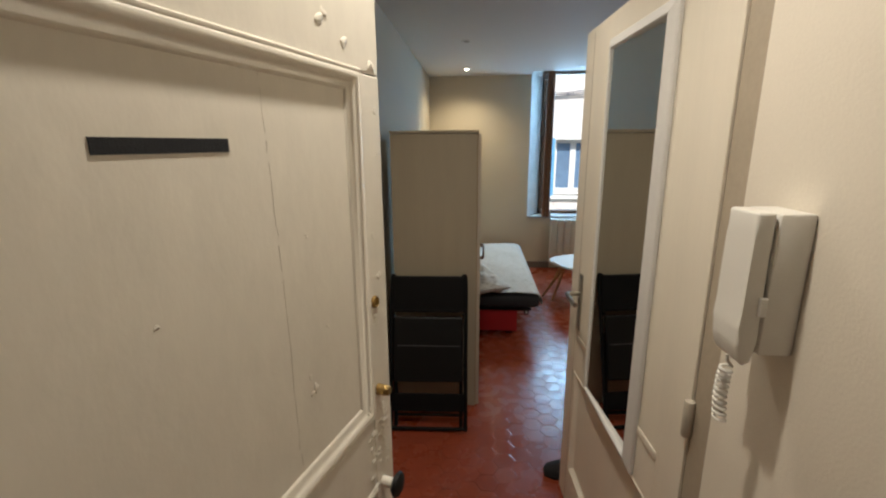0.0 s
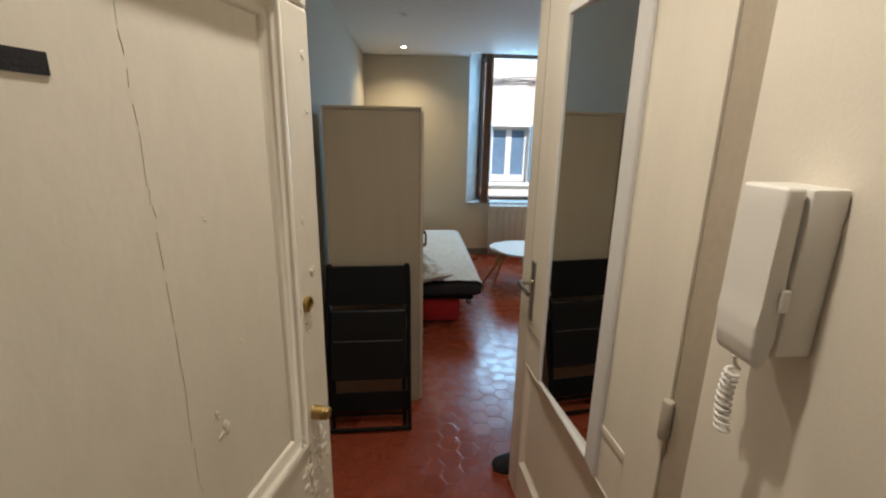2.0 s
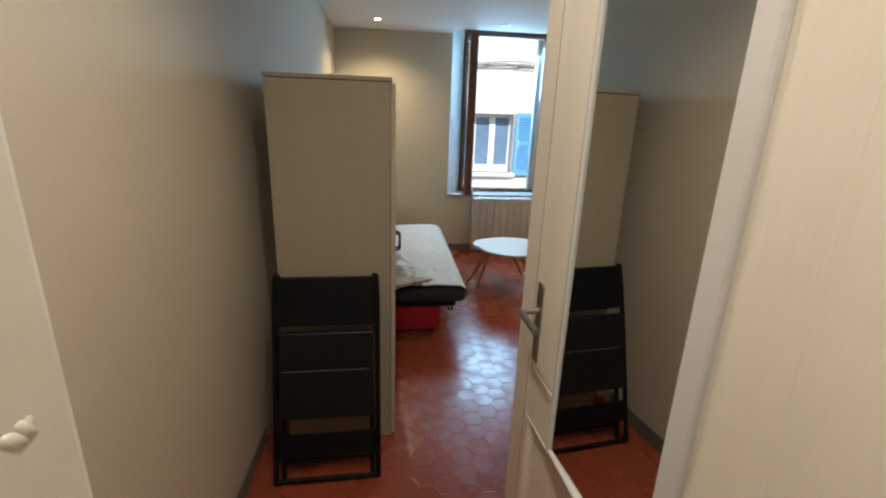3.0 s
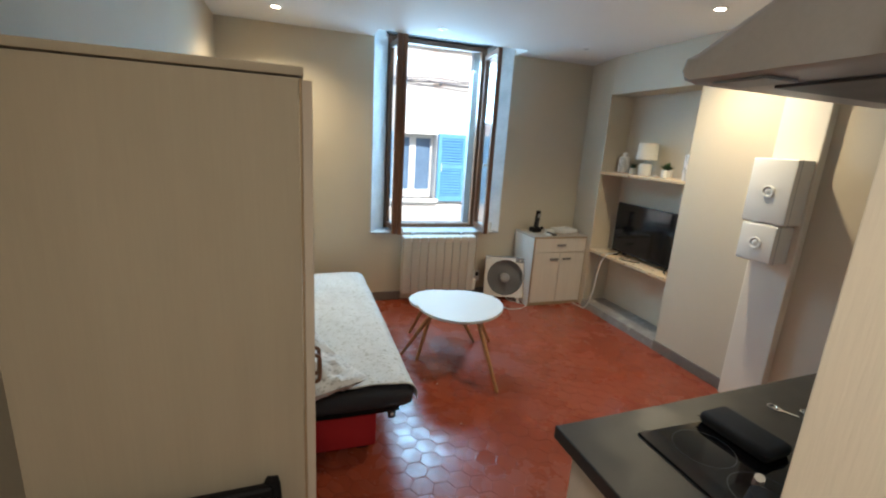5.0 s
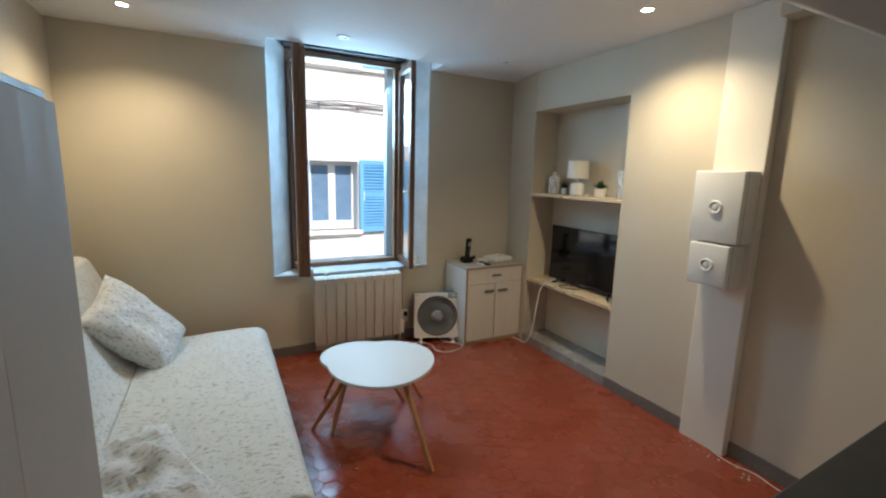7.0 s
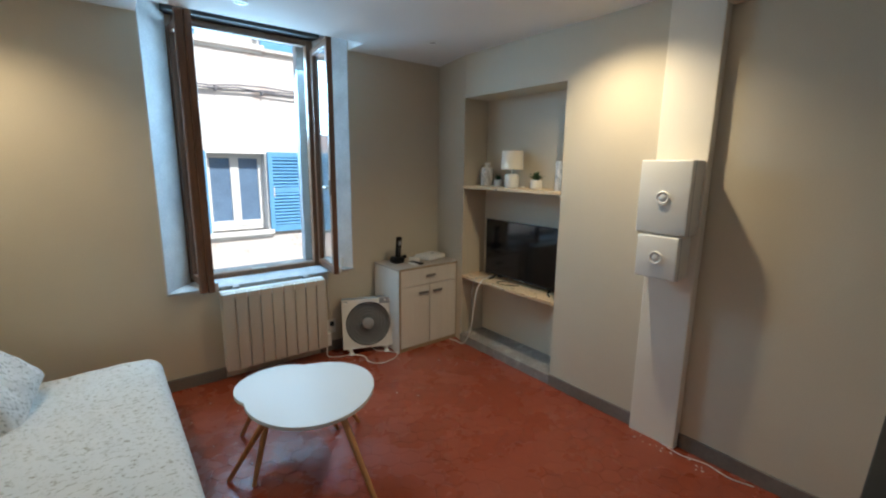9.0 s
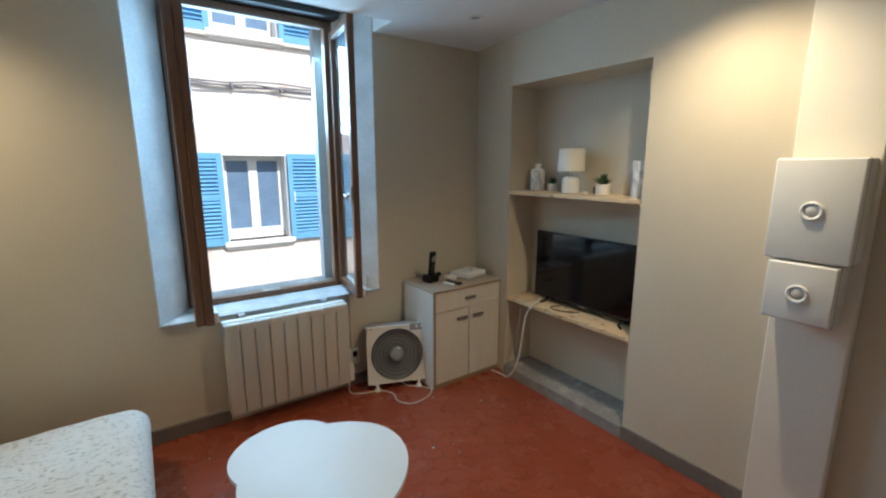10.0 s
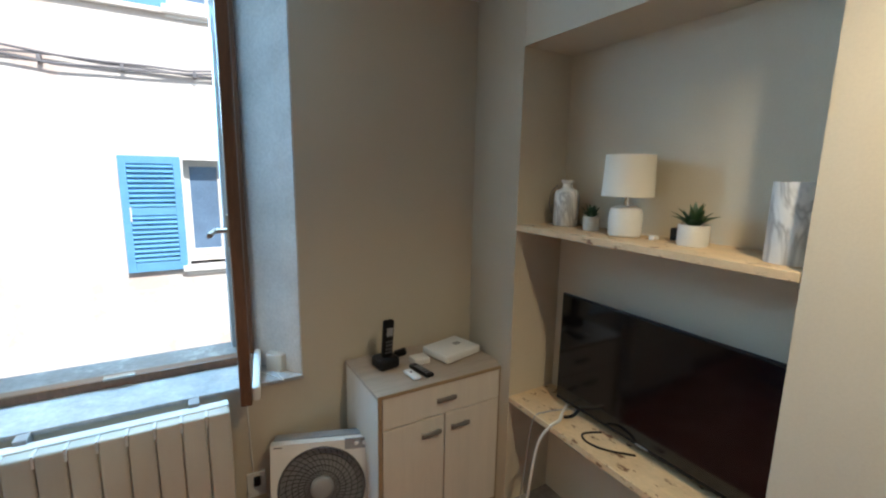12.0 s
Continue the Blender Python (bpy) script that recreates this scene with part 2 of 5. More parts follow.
M_BLACKPL.node_tree.nodes["Principled BSDF"].inputs["Specular IOR Level"].default_value = 0.25
M_GREYPL = material("grey_plastic", (0.30, 0.31, 0.32), 0.4, vary=0.03, grain=100, bump=0.03)
M_PULL = material("satin_grey_pull", (0.20, 0.19, 0.18), 0.35, metal=0.3, vary=0.04, grain=100, bump=0.03)
M_GRILLE = material("charcoal_grille_plastic", (0.035, 0.036, 0.04), 0.5, vary=0.05, grain=100, bump=0.03)
M_DGREYPL = material("dark_grey_plastic", (0.09, 0.09, 0.095), 0.45, vary=0.05, grain=100, bump=0.03)
M_MARBLE = material("marbled_ceramic", (0.76, 0.75, 0.73), 0.35, vary=0.03, grain=50, bump=0.03, spot=((0.40, 0.39, 0.38), 8, 0.075), stretch=(1.3, 1.3, 0.45), vein=True)
M_CERAMIC = material("white_ceramic", (0.76, 0.74, 0.69), 0.35, vary=0.03, grain=70, bump=0.12)
M_SHADE = material("cream_fabric_shade", (0.78, 0.73, 0.63), 0.85, vary=0.02, grain=300, bump=0.25)
M_LEAF = material("succulent_green", (0.03, 0.075, 0.028), 0.5, vary=0.25, scale=20, grain=120, bump=0.1)
M_SOIL = material("dark_soil", (0.03, 0.02, 0.013), 0.9, vary=0.3, grain=200, bump=0.5)
M_COUNTER = material("black_worktop", (0.022, 0.023, 0.025), 0.42, vary=0.12, scale=9, grain=150, bump=0.08)
M_HOB = material("black_glass_hob", (0.005, 0.005, 0.006), 0.06, vary=0, bump=0, rough_vary=0.01)
M_HOOD = material("grey_hood_steel", (0.42, 0.40, 0.38), 0.4, metal=0.1, vary=0.05, grain=90, bump=0.03)
M_SINK = material("sink_steel", (0.35, 0.34, 0.32), 0.3, metal=1, vary=0.1, grain=80, bump=0.05)
M_TILEWALL = material("wood_look_tile", (0.46, 0.34, 0.22), 0.45, vary=0.12, scale=6, grain=40, bump=0.1, stretch=(1, 1, 4), per_piece=0.12)
M_FACADE = material("limewashed_facade", (0.74, 0.70, 0.67), 0.9, vary=0.06, scale=1.2, grain=30, bump=0.3, spot=((0.66, 0.56, 0.52), 1.6, 0.54))
M_BLUE = material("blue_shutter_paint", (0.13, 0.38, 0.66), 0.55, vary=0.08, scale=6, grain=60, bump=0.1)
M_JAMB = material("pale_blue_paint", (0.45, 0.55, 0.64), 0.6, vary=0.06, grain=60, bump=0.1)
M_SILL = material("rough_grey_sill", (0.46, 0.47, 0.48), 0.8, vary=0.2, scale=9, grain=60, bump=0.4, spot=((0.50, 0.50, 0.50), 14, 0.53))
M_FRAME = material("pale_grey_frame_paint", (0.66, 0.65, 0.63), 0.45, vary=0.03, grain=70, bump=0.05)
M_PVC = material("white_frame_paint", (0.78, 0.79, 0.78), 0.45, vary=0.02, bump=0.02)
M_CABLE = material("grey_cable", (0.20, 0.20, 0.22), 0.7, vary=0.2, grain=60, bump=0.1)
M_STREET = material("street_asphalt", (0.06, 0.058, 0.055), 0.9, vary=0.15, scale=2, grain=80, bump=0.3)
M_ROOF = material("roof_tiles", (0.32, 0.15, 0.09), 0.85, vary=0.2, scale=4, grain=30, bump=0.3)
M_GLASS = glass("window_glass")
M_FARGLASS = material("dark_window_glass", (0.14, 0.23, 0.36), 0.08, vary=0.15, scale=3, bump=0, rough_vary=0.02)
M_LAMP = glow("lamp_light", (1, 0.86, 0.66), 60)
M_MIRROR = material("mirror", (0.82, 0.83, 0.82), 0.01, metal=1, vary=0, bump=0, rough_vary=0)

# ---- structure ----
S = lambda ob, label, category: tagged(ob, label, category, kind="structure")
S(part("wall_west", box(-0.45, -0.235, -1.3, 6.62, -0.1, CEIL), M_WALL), "smooth greige painted plaster wall", "wall")
bm = prism([(-0.235, 6.2), (1.045, 6.2), (1.21, 6.43), (1.21, 6.62), (-0.235, 6.62)], -0.1, TOP)
prism([(2.42, 6.2), (3.9, 6.2), (3.9, 6.62), (2.235, 6.62), (2.235, 6.43)], -0.1, TOP, bm)
prism([(1.045, 6.2), (2.42, 6.2), (2.235, 6.43), (1.21, 6.43)], -0.1, 0.69, bm)
box(1.21, 2.235, 6.43, 6.62, -0.1, 0.66, bm=bm)
box(1.21, 2.235, 6.47, 6.62, 2.556, TOP, bm=bm)
S(part("wall_north", bm, M_WALL), "greige plaster wall with a deep window opening", "wall")
# pale plaster lining of the opening
bm = prism([(1.047, 6.198), (1.214, 6.43), (1.204, 6.43), (1.040, 6.198)], 0.69, TOP - 0.032)
S(part("reveal_lining", bm, M_REVEAL), "pale plastered side of the window opening", "reveal")
bm = prism([(2.418, 6.198), (2.231, 6.43), (2.241, 6.43), (2.425, 6.198)], 0.69, TOP - 0.032)
S(part("reveal_lining", bm, M_REVEAL), "pale plastered side of the window opening", "reveal")
S(part("window_sill", prism([(1.04, 6.18), (2.425, 6.18), (2.235, 6.46), (1.21, 6.46)], 0.69, 0.708, r=0.004), M_SILL), "pale blue-grey rough plaster window sill", "sill")
S(part("roller_shutter_box", box(1.19, 2.25, 6.32, 6.468, 2.557, TOP - 0.032, 0.004), M_DARK), "dark shutter box above the window", "shutter box")
# east wall with the niche
bm = prism([(3.23, 3.76), (3.9, 3.76), (3.9, 4.672), (3.23, 4.672)], -0.1, CEIL)
prism([(3.232, 5.69), (3.9, 5.69), (3.9, 6.2), (3.35, 6.2)], -0.1, CEIL, bm)
prism([(3.23, 4.672), (3.9, 4.672), (3.9, 5.69), (3.232, 5.69)], 2.138, CEIL, bm)
box(3.50, 3.9, 4.672, 5.69, 0.05, 2.138, bm=bm)
S(part("wall_east", bm, M_WALL), "greige plaster wall with a shelved niche", "wall")
S(part("niche_base", box(3.222, 3.9, 4.672, 5.69, -0.1, 0.075, 0.004), M_CONCRETE), "bare grey concrete ledge at the bottom of the niche", "ledge")
S(part("wall_east_kitchen", box(3.25, 3.9, 2.1, 3.76, -0.1, CEIL), M_WALL), "greige plaster wall beside the kitchen counter", "wall")
S(part("wall_kitchen", box(1.0, 3.25, 2.1, 2.25, -0.1, CEIL), M_WALL), "greige plaster wall behind the kitchen counter", "wall")
S(part("wall_bathroom", box(0.985, 1.1, 1.2, 2.1, -0.1, CEIL), M_WALL), "greige plaster wall behind the open door", "wall")
S(part("wall_hall", box(0.862, 1.05, -1.3, 1.19, -0.1, CEIL), M_CREAM), "cream painted hall wall with the intercom", "wall")
S(part("door_trim", box(0.866, 0.985, 1.192, 1.2665, 0, 2.1, 0.002), M_TRIM), "taupe door frame beside the hall wall", "trim")
S(part("wall_landing", box(-0.45, 1.05, -1.5, -1.3, -0.1, CEIL), M_CREAM), "cream painted wall behind the entrance", "wall")
bm = box(-0.45, 3.9, -1.5, 5.935, CEIL, TOP)
box(-0.45, 1.035, 5.935, 6.2, CEIL, TOP, bm=bm)
box(2.43, 3.9, 5.935, 6.2, CEIL, TOP, bm=bm)
box(1.0, 2.46, 5.90, 6.55, TOP - 0.03, TOP - 0.004, bm=bm)
box(-0.45, 3.9, -1.5, 6.62, TOP + 0.001, TOP + 0.1, bm=bm)
S(part("ceiling", bm, M_CEIL), "smooth white lowered ceiling cut out before the window", "ceiling")
S(part("ceiling_beam", box(3.12, 3.25, 3.50, 3.752, 2.36, CEIL - 0.002, 0.004), M_WALL), "small greige boxed beam under the ceiling", "beam")
S(part("wall_column", box(3.195, 3.26, 3.755, 4.025, -0.05, CEIL - 0.002, 0.006), M_CREAM), "cream boxed pipe column on the wall", "column")
for foot in ([(-0.235, 3.9), (-0.215, 3.9), (-0.215, 6.18), (1.36, 6.18), (1.36, 6.2), (-0.235, 6.2)],
             [(2.1, 6.185), (2.63, 6.185), (2.63, 6.2), (2.1, 6.2)],
             [(3.215, 4.03), (3.23, 4.03), (3.23, 4.67), (3.215, 4.67)],
             [(3.235, 3.0), (3.25, 3.0), (3.25, 3.752), (3.235, 3.752)],
             [(-0.235, 1.3), (-0.222, 1.3), (-0.222, 2.88), (-0.235, 2.88)]):
    S(part("baseboard", prism(foot, 0, 0.085, r=0.003), M_BASE), "worn grey-brown painted baseboard", "baseboard")
floor = S(part("floor", box(-0.45, 3.9, -1.5, 6.62, -0.1, -0.0025), M_JOINT), "dark red hexagonal terracotta tile floor", "floor")

# ---- window ----
win = thing("window_1", pose(0, 0, 0), "open brown wooden casement window with two sashes", "window", kind="structure")
FY = 6.43
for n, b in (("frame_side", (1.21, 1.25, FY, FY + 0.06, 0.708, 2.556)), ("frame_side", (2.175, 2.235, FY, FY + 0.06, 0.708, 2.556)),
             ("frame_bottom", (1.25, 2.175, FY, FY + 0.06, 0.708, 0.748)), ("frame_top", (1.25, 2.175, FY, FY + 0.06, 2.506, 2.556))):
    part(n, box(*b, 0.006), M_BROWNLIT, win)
part("strike_plate", box(1.66, 1.77, FY - 0.006, FY + 0.02, 0.745, 0.757, 0.002), M_METAL, win)
part("outer_sill", box(1.15, 2.3, FY + 0.06, 6.72, 0.66, 0.725, 0.006), M_CONCRETE, win, "grey stone outer sill")


def sash(name, m, handle):
    """A sash with its hinge at the origin, closed along +x, 0.5 wide."""
    w, h, d, f = 0.475, 1.75, 0.042, 0.052
    e = new(name)
    e.parent = win
    e.matrix_basis = m
    part("stile", box(0, f, 0, d, 0, h, 0.006), M_BROWN, e)
    tip = part("stile", box(w - f, w, 0, d, 0, h, 0.006), M_BROWN, e)
    if not handle:
        part("cover_strip", box(w - f + 0.006, w - 0.004, -0.048, -0.0005, 0.004, h - 0.004, 0.008), M_BROWN, tip)
    part("rail", box(f, w - f, 0.002, d - 0.002, 0, f, 0.005), M_BROWN, e)
    part("rail", box(f, w - f, 0.002, d - 0.002, h - f, h, 0.005), M_BROWN, e)
    g = part("pane", box(f - 0.005, w - f + 0.005, d / 2 - 0.003, d / 2 + 0.003, f - 0.005, h - f + 0.005), M_GLASS, e, "clear glass pane")
    g.visible_shadow = False
    part("drip_rail", box(0.03, w - 0.03, d, d + 0.03, 0.0, 0.06, 0.01), M_PVC, e, "white weather bar")
    if handle:
        part("handle_plate", box(w - 0.045, w - 0.02, -0.008, 0, 0.62, 0.74, 0.004), M_METAL, e)
        part("handle", tube(smooth_path([(w - 0.032, 0, 0.68), (w - 0.032, -0.035, 0.68), (w - 0.02, -0.05, 0.68), (w + 0.06, -0.055, 0.675)], 5), 0.009), M_METAL, e, "grey metal window handle")
    return e


sash("left_sash", pose(1.222, FY - 0.004, 0.732, 0, 0, -86), False)
sash("right_sash", pose(2.205, FY - 0.004, 0.732, 0, 0, 262), True)

# ---- entrance door: its hall face looks to local -y, hinge at the origin ----
TH = 75
hx, hy = 0.192 - 0.86 * math.cos(radians(TH)), 1.255 - 0.86 * math.sin(radians(TH))
ed = thing("door_1", pose(hx, hy, 0, 0, 0, TH), "old cream-painted panelled entrance door standing open", "door", kind="structure")
W, H, D = 0.86, 2.08, 0.042
part("stile", box(0, 0.1, 0, D, 0.01, H, 0.004), M_OLDDOOR, ed)
part("stile", box(W - 0.078, W, 0, D, 0.01, 1.765, 0.004), M_OLDDOOR, ed)
part("rail", box(0.1, W, 0.001, D, 1.767, H, 0.003), M_OLDDOOR, ed)
part("rail", box(0.1, W - 0.078, 0.001, D, 0.9, 1.075, 0.003), M_OLDDOOR, ed)
part("rail", box(0.1, W - 0.078, 0.001, D, 0.01, 0.2, 0.003), M_OLDDOOR, ed)
part("door_panel", box(0.09, W - 0.070, 0.014, D - 0.012, 1.065, 1.775), M_OLDDOOR, ed)
part("door_panel", box(0.09, W - 0.070, 0.014, D - 0.012, 0.19, 0.91), M_OLDDOOR, ed)


def mitred(inner, outer, profile):
    """A mitred frame between two rectangles (x0, x1, z0, z1); profile: shares of the way outwards, and depths."""
    bm = bmesh.new()
    ci = [(inner[0], inner[2]), (inner[1], inner[2]), (inner[1], inner[3]), (inner[0], inner[3])]
    co = [(outer[0], outer[2]), (outer[1], outer[2]), (outer[1], outer[3]), (outer[0], outer[3])]
    rings = [[bm.verts.new((a[0] + (b[0] - a[0]) * f, y, a[1] + (b[1] - a[1]) * f)) for a, b in zip(ci, co)] for f, y in profile]
    for p, q in zip(rings, rings[1:]):
        for i in range(4):
            bm.faces.new((p[i], p[(i + 1) % 4], q[(i + 1) % 4], q[i]))
    return bm


def moulding(x0, x1, z0, z1):
    """An ogee moulding, soft with many coats of paint, round a door panel."""
    w = 0.040
    prof = [(0.0, 0.0145), (0.06, 0.0115), (0.14, 0.009), (0.24, 0.0078), (0.34, 0.006), (0.44, 0.002), (0.54, -0.002), (0.64, -0.004), (0.74, -0.0035), (0.80, -0.001), (0.86, -0.0025), (0.93, -0.0025), (1.0, 0.002)]
    return mitred((x0 + w, x1 - w, z0 + w, z1 - w), (x0, x1, z0, z1), prof)


part("moulding", moulding(0.092, W - 0.070, 1.068, 1.772), M_OLDDOOR, ed, smooth=True)
part("moulding", moulding(0.092, W - 0.070, 0.193, 0.907), M_OLDDOOR, ed, smooth=True)
part("door_tape", box(0.326, 0.484, 0.0125, 0.0145, 1.631, 1.647), M_BLACKCLOTH, ed, "strip of black tape")
ry = lambda x, y, z: pose(x, y, z, 90)
part("upper_keyhole", lathe([(0, 0.0), (0.0095, 0.0), (0.0105, 0.006), (0.013, 0.004), (0.013, -0.004)], 20, m=ry(W - 0.058, -0.001, 1.327)), M_BRASS, ed, "worn brass keyhole")
part("lock_cylinder", lathe([(0, 0.022), (0.010, 0.022), (0.012, 0.018), (0.012, 0.0), (0.016, -0.002), (0.016, -0.006)], 20, m=ry(W - 0.058, 0, 1.129)), M_BRASS, ed, "worn brass lock cylinder")
part("key_stub", box(W - 0.066, W - 0.048, -0.029, -0.018, 1.120, 1.138, 0.004), M_BRASS, ed)
part("knob_rod", tube([(W - 0.055, 0.0, 0.895), (W - 0.055, -0.034, 0.895)], 0.011, 12), M_OLDDOOR, ed)
part("door_knob", lathe([(0, 0.020), (0.016, 0.019), (0.026, 0.014), (0.028, 0.008), (0.022, 0.002), (0.012, 0)], 24, m=ry(W - 0.055, -0.028, 0.895)), M_BLACKPL, ed, "black door knob", smooth=True)
# filler and paint lumps on the old paint
rnd = random.Random(4)
bm = bmesh.new()
for u, z, r in [(W - 0.02, 1.70, .006), (W - 0.022, 1.62, .005), (W - 0.03, 1.78, .008), (W - 0.12, 1.80, .009), (W - 0.05, 1.46, .006), (W - 0.03, 1.38, .007), (W - 0.06, 1.29, .006), (W - 0.05, 1.275, .005), (W - 0.055, 1.085, .008), (W - 0.035, 1.075, .006), (W - 0.1, 1.10, .006), (W - 0.26, 1.26, .004), (W - 0.25, 1.235, .007), (W - 0.2, 1.33, .003), (W - 0.24, 1.5, .003), (W - 0.5, 1.45, .003), (W - 0.42, 1.12, .006), (W - 0.6, 1.22, .005), (W - 0.18, 1.83, .01)]:
    for k in range(3):
        q = r * rnd.uniform(0.5, 1.0)
        inner = 0.014 if u < W - 0.13 and z < 1.76 else 0.0
        bmesh.ops.create_icosphere(bm, subdivisions=2, radius=1, matrix=Matrix.Translation((u + rnd.uniform(-r, r), inner, z + rnd.uniform(-r, r))) @ pose(0, 0, 0, 0, rnd.uniform(0, 180), 0) @ Matrix.Diagonal((q * 1.3, q * 0.25, q * 0.7, 1)))
for k in range(34):
    z, u = rnd.uniform(0.93, 1.06), W - rnd.uniform(0.01, 0.1)
    q = rnd.uniform(0.003, 0.009)
    bmesh.ops.create_icosphere(bm, subdivisions=1, radius=1, matrix=Matrix.Translation((u, 0.0, z)) @ Matrix.Diagonal((q * 1.2, q * 0.3, q, 1)))
part("paint_lumps", bm, M_OLDDOOR, ed, smooth=True)
bm = bmesh.new()
z, u = 1.74, 0.545
while z > 1.1:
    l = rnd.uniform(0.01, 0.05)
    tube([(u, 0.0136, z), (u + rnd.uniform(-.002, .003), 0.0138, z - l)], 0.0003, 5, bm)
    u += rnd.uniform(-0.001, 0.0035)
    z -= l + rnd.uniform(0.0, 0.015)
part("paint_crack", bm, M_CRACK, ed)

# ---- interior door with mirror: its hall face looks to local +y ----
idoor = thing("door_2", pose(0.868, 1.268, 0, 0, 0, 93.4), "cream painted panelled interior door standing open", "door", kind="structure")
W2, H2 = 0.968, 2.05
part("stile", box(0, 0.115, -0.03, 0.008, 0.008, H2, 0.002), M_DOOR, idoor)
part("stile", box(W2 - 0.125, W2, -0.03, 0.008, 0.008, H2, 0.002), M_DOOR, idoor)
part("rail", box(0.115, W2 - 0.125, -0.029, 0.0078, 1.945, H2, 0.002), M_DOOR, idoor)
part("door_panel", box(0.110, W2 - 0.12, -0.024, 0.0074, 0.84, 1.95), M_DOOR, idoor)
part("rail", box(0.115, W2 - 0.125, -0.029, 0.0078, 0.008, 0.2, 0.002), M_DOOR, idoor)
part("rail", box(0.115, W2 - 0.125, -0.029, 0.0078, 0.690, 0.846, 0.002), M_DOOR, idoor)
part("door_panel", box(0.110, W2 - 0.12, -0.024, -0.010, 0.195, 0.695), M_DOOR, idoor)
PANEL_EDGE = [(0.0, -0.0098), (0.25, -0.006), (0.5, 0.003), (0.62, 0.0085), (0.85, 0.0105), (1.0, 0.0075)]
part("edge_groove", box(0.868, 0.872, 0.006, 0.0086, 0.02, 2.03), M_TRIM, idoor)
part("handle_plate", box(0.810, 0.848, 0.008, 0.013, 0.888, 1.127, 0.004), M_METAL, idoor, "brushed steel plate")
part("door_handle", tube(smooth_path([(0.829, 0.01, 1.045), (0.829, 0.05, 1.045), (0.825, 0.062, 1.045), (0.80, 0.064, 1.043), (0.712, 0.064, 1.038)], 6), 0.0095, 14), M_METAL, idoor, "brushed steel lever handle", smooth=True)
part("hinge", lathe([(0, 0.0), (0.010, 0.001), (0.0115, 0.004), (0.0115, 0.083), (0.010, 0.087), (0, 0.088)], 14, m=pose(-0.004, 0.012, 1.0)), M_HINGE, idoor, smooth=True)
part("hinge", lathe([(0, 0.0), (0.010, 0.001), (0.0115, 0.004), (0.0115, 0.083), (0.010, 0.087), (0, 0.088)], 14, m=pose(-0.004, 0.012, 0.25)), M_HINGE, idoor, smooth=True)
part("moulding", mitred((0.139, W2 - 0.149, 0.224, 0.666), (0.113, W2 - 0.123, 0.198, 0.692), PANEL_EDGE), M_DOOR, idoor, smooth=True)
part("bead", prism([(0.116, 0.007), (W2 - 0.126, 0.007), (W2 - 0.126, 0.0085), (W2 - 0.130, 0.0118), (0.120, 0.0118), (0.116, 0.0085)], 0.838, 0.862, r=0.0015), M_DOOR, idoor, smooth=True)
# the mirror fixed on it
mirror = thing("wall_mirror", pose(0.868, 1.268, 0, 0, 0, 93.4), "tall narrow mirror in a pale grey frame on the door", "mirror")
MX0, MX1, MZ0, MZ1 = 0.262, 0.637, 0.735, 1.93
part("backing_board", box(MX0 - 0.02, MX1 + 0.02, 0.0076, 0.0086, MZ0 - 0.02, MZ1 + 0.02), M_WARD, mirror)
MC = (MX0 + MX1) / 2
part("mirror_glass", box(MX0 - 0.004 - MC, MX1 + 0.004 - MC, -0.003, 0.0, MZ0 - 0.004, MZ1 + 0.004, m=pose(MC, 0.0185, 0, 0, 0, 1.7)), M_MIRROR, mirror, "clear mirror glass")
FWD = 0.036
inner = [(MX0, MZ0), (MX1, MZ0), (MX1, MZ1), (MX0, MZ1)]
outer = [(MX0 - FWD, MZ0 - FWD), (MX1 + FWD, MZ0 - FWD), (MX1 + FWD, MZ1 + FWD), (MX0 - FWD, MZ1 + FWD)]
for k, n in enumerate(("frame_bottom", "frame_side", "frame_top", "frame_side")):
    bm = bmesh.new()
    j = (k + 1) % 4
    sect = []
    for (ix, iz), (ox, oz) in ((inner[k], outer[k]), (inner[j], outer[j])):
        mx, mz = ix * 0.88 + ox * 0.12, iz * 0.88 + oz * 0.12
        px, pz = ix * 0.1 + ox * 0.9, iz * 0.1 + oz * 0.9
        sect.append([bm.verts.new(c) for c in ((ix, 0.009, iz), (ix, 0.027, iz), (mx, 0.031, mz), (px, 0.021, pz), (ox, 0.0175, oz), (ox, 0.0088, oz))])
    for i in range(6):
        bm.faces.new((sect[0][i], sect[0][(i + 1) % 6], sect[1][(i + 1) % 6], sect[1][i]))
    bm.faces.new(sect[0])
    bm.faces.new(sect[1][::-1])
    part(n, bm, M_FRAME, mirror)

# ---- intercom ----
ic = thing("intercom", pose(0.862, 0, 0), "white wall intercom handset hanging on its base", "intercom")
part("base", box(-0.050, 0, 1.012, 1.098, 1.322, 1.540, 0.005), M_PLASTIC, ic, smooth=True)
bm = bmesh.new()
prof = [(-0.080, 1.541), (-0.079, 1.50), (-0.080, 1.44), (-0.080, 1.395), (-0.082, 1.365), (-0.081, 1.335), (-0.076, 1.312), (-0.068, 1.302), (-0.056, 1.310), (-0.053, 1.345), (-0.053, 1.541)]
a = [bm.verts.new((x, 1.015, z)) for x, z in prof]
b = [bm.verts.new((x, 1.088, z)) for x, z in prof]
bm.faces.new(a)
bm.faces.new(b[::-1])
for i in range(len(prof)):
    j = (i + 1) % len(prof)
    bm.faces.new((a[i], b[i], b[j], a[j]))
bmesh.ops.bevel(bm, geom=list(bm.edges), offset=0.005, segments=3, affect="EDGES", profile=0.5, clamp_overlap=True)
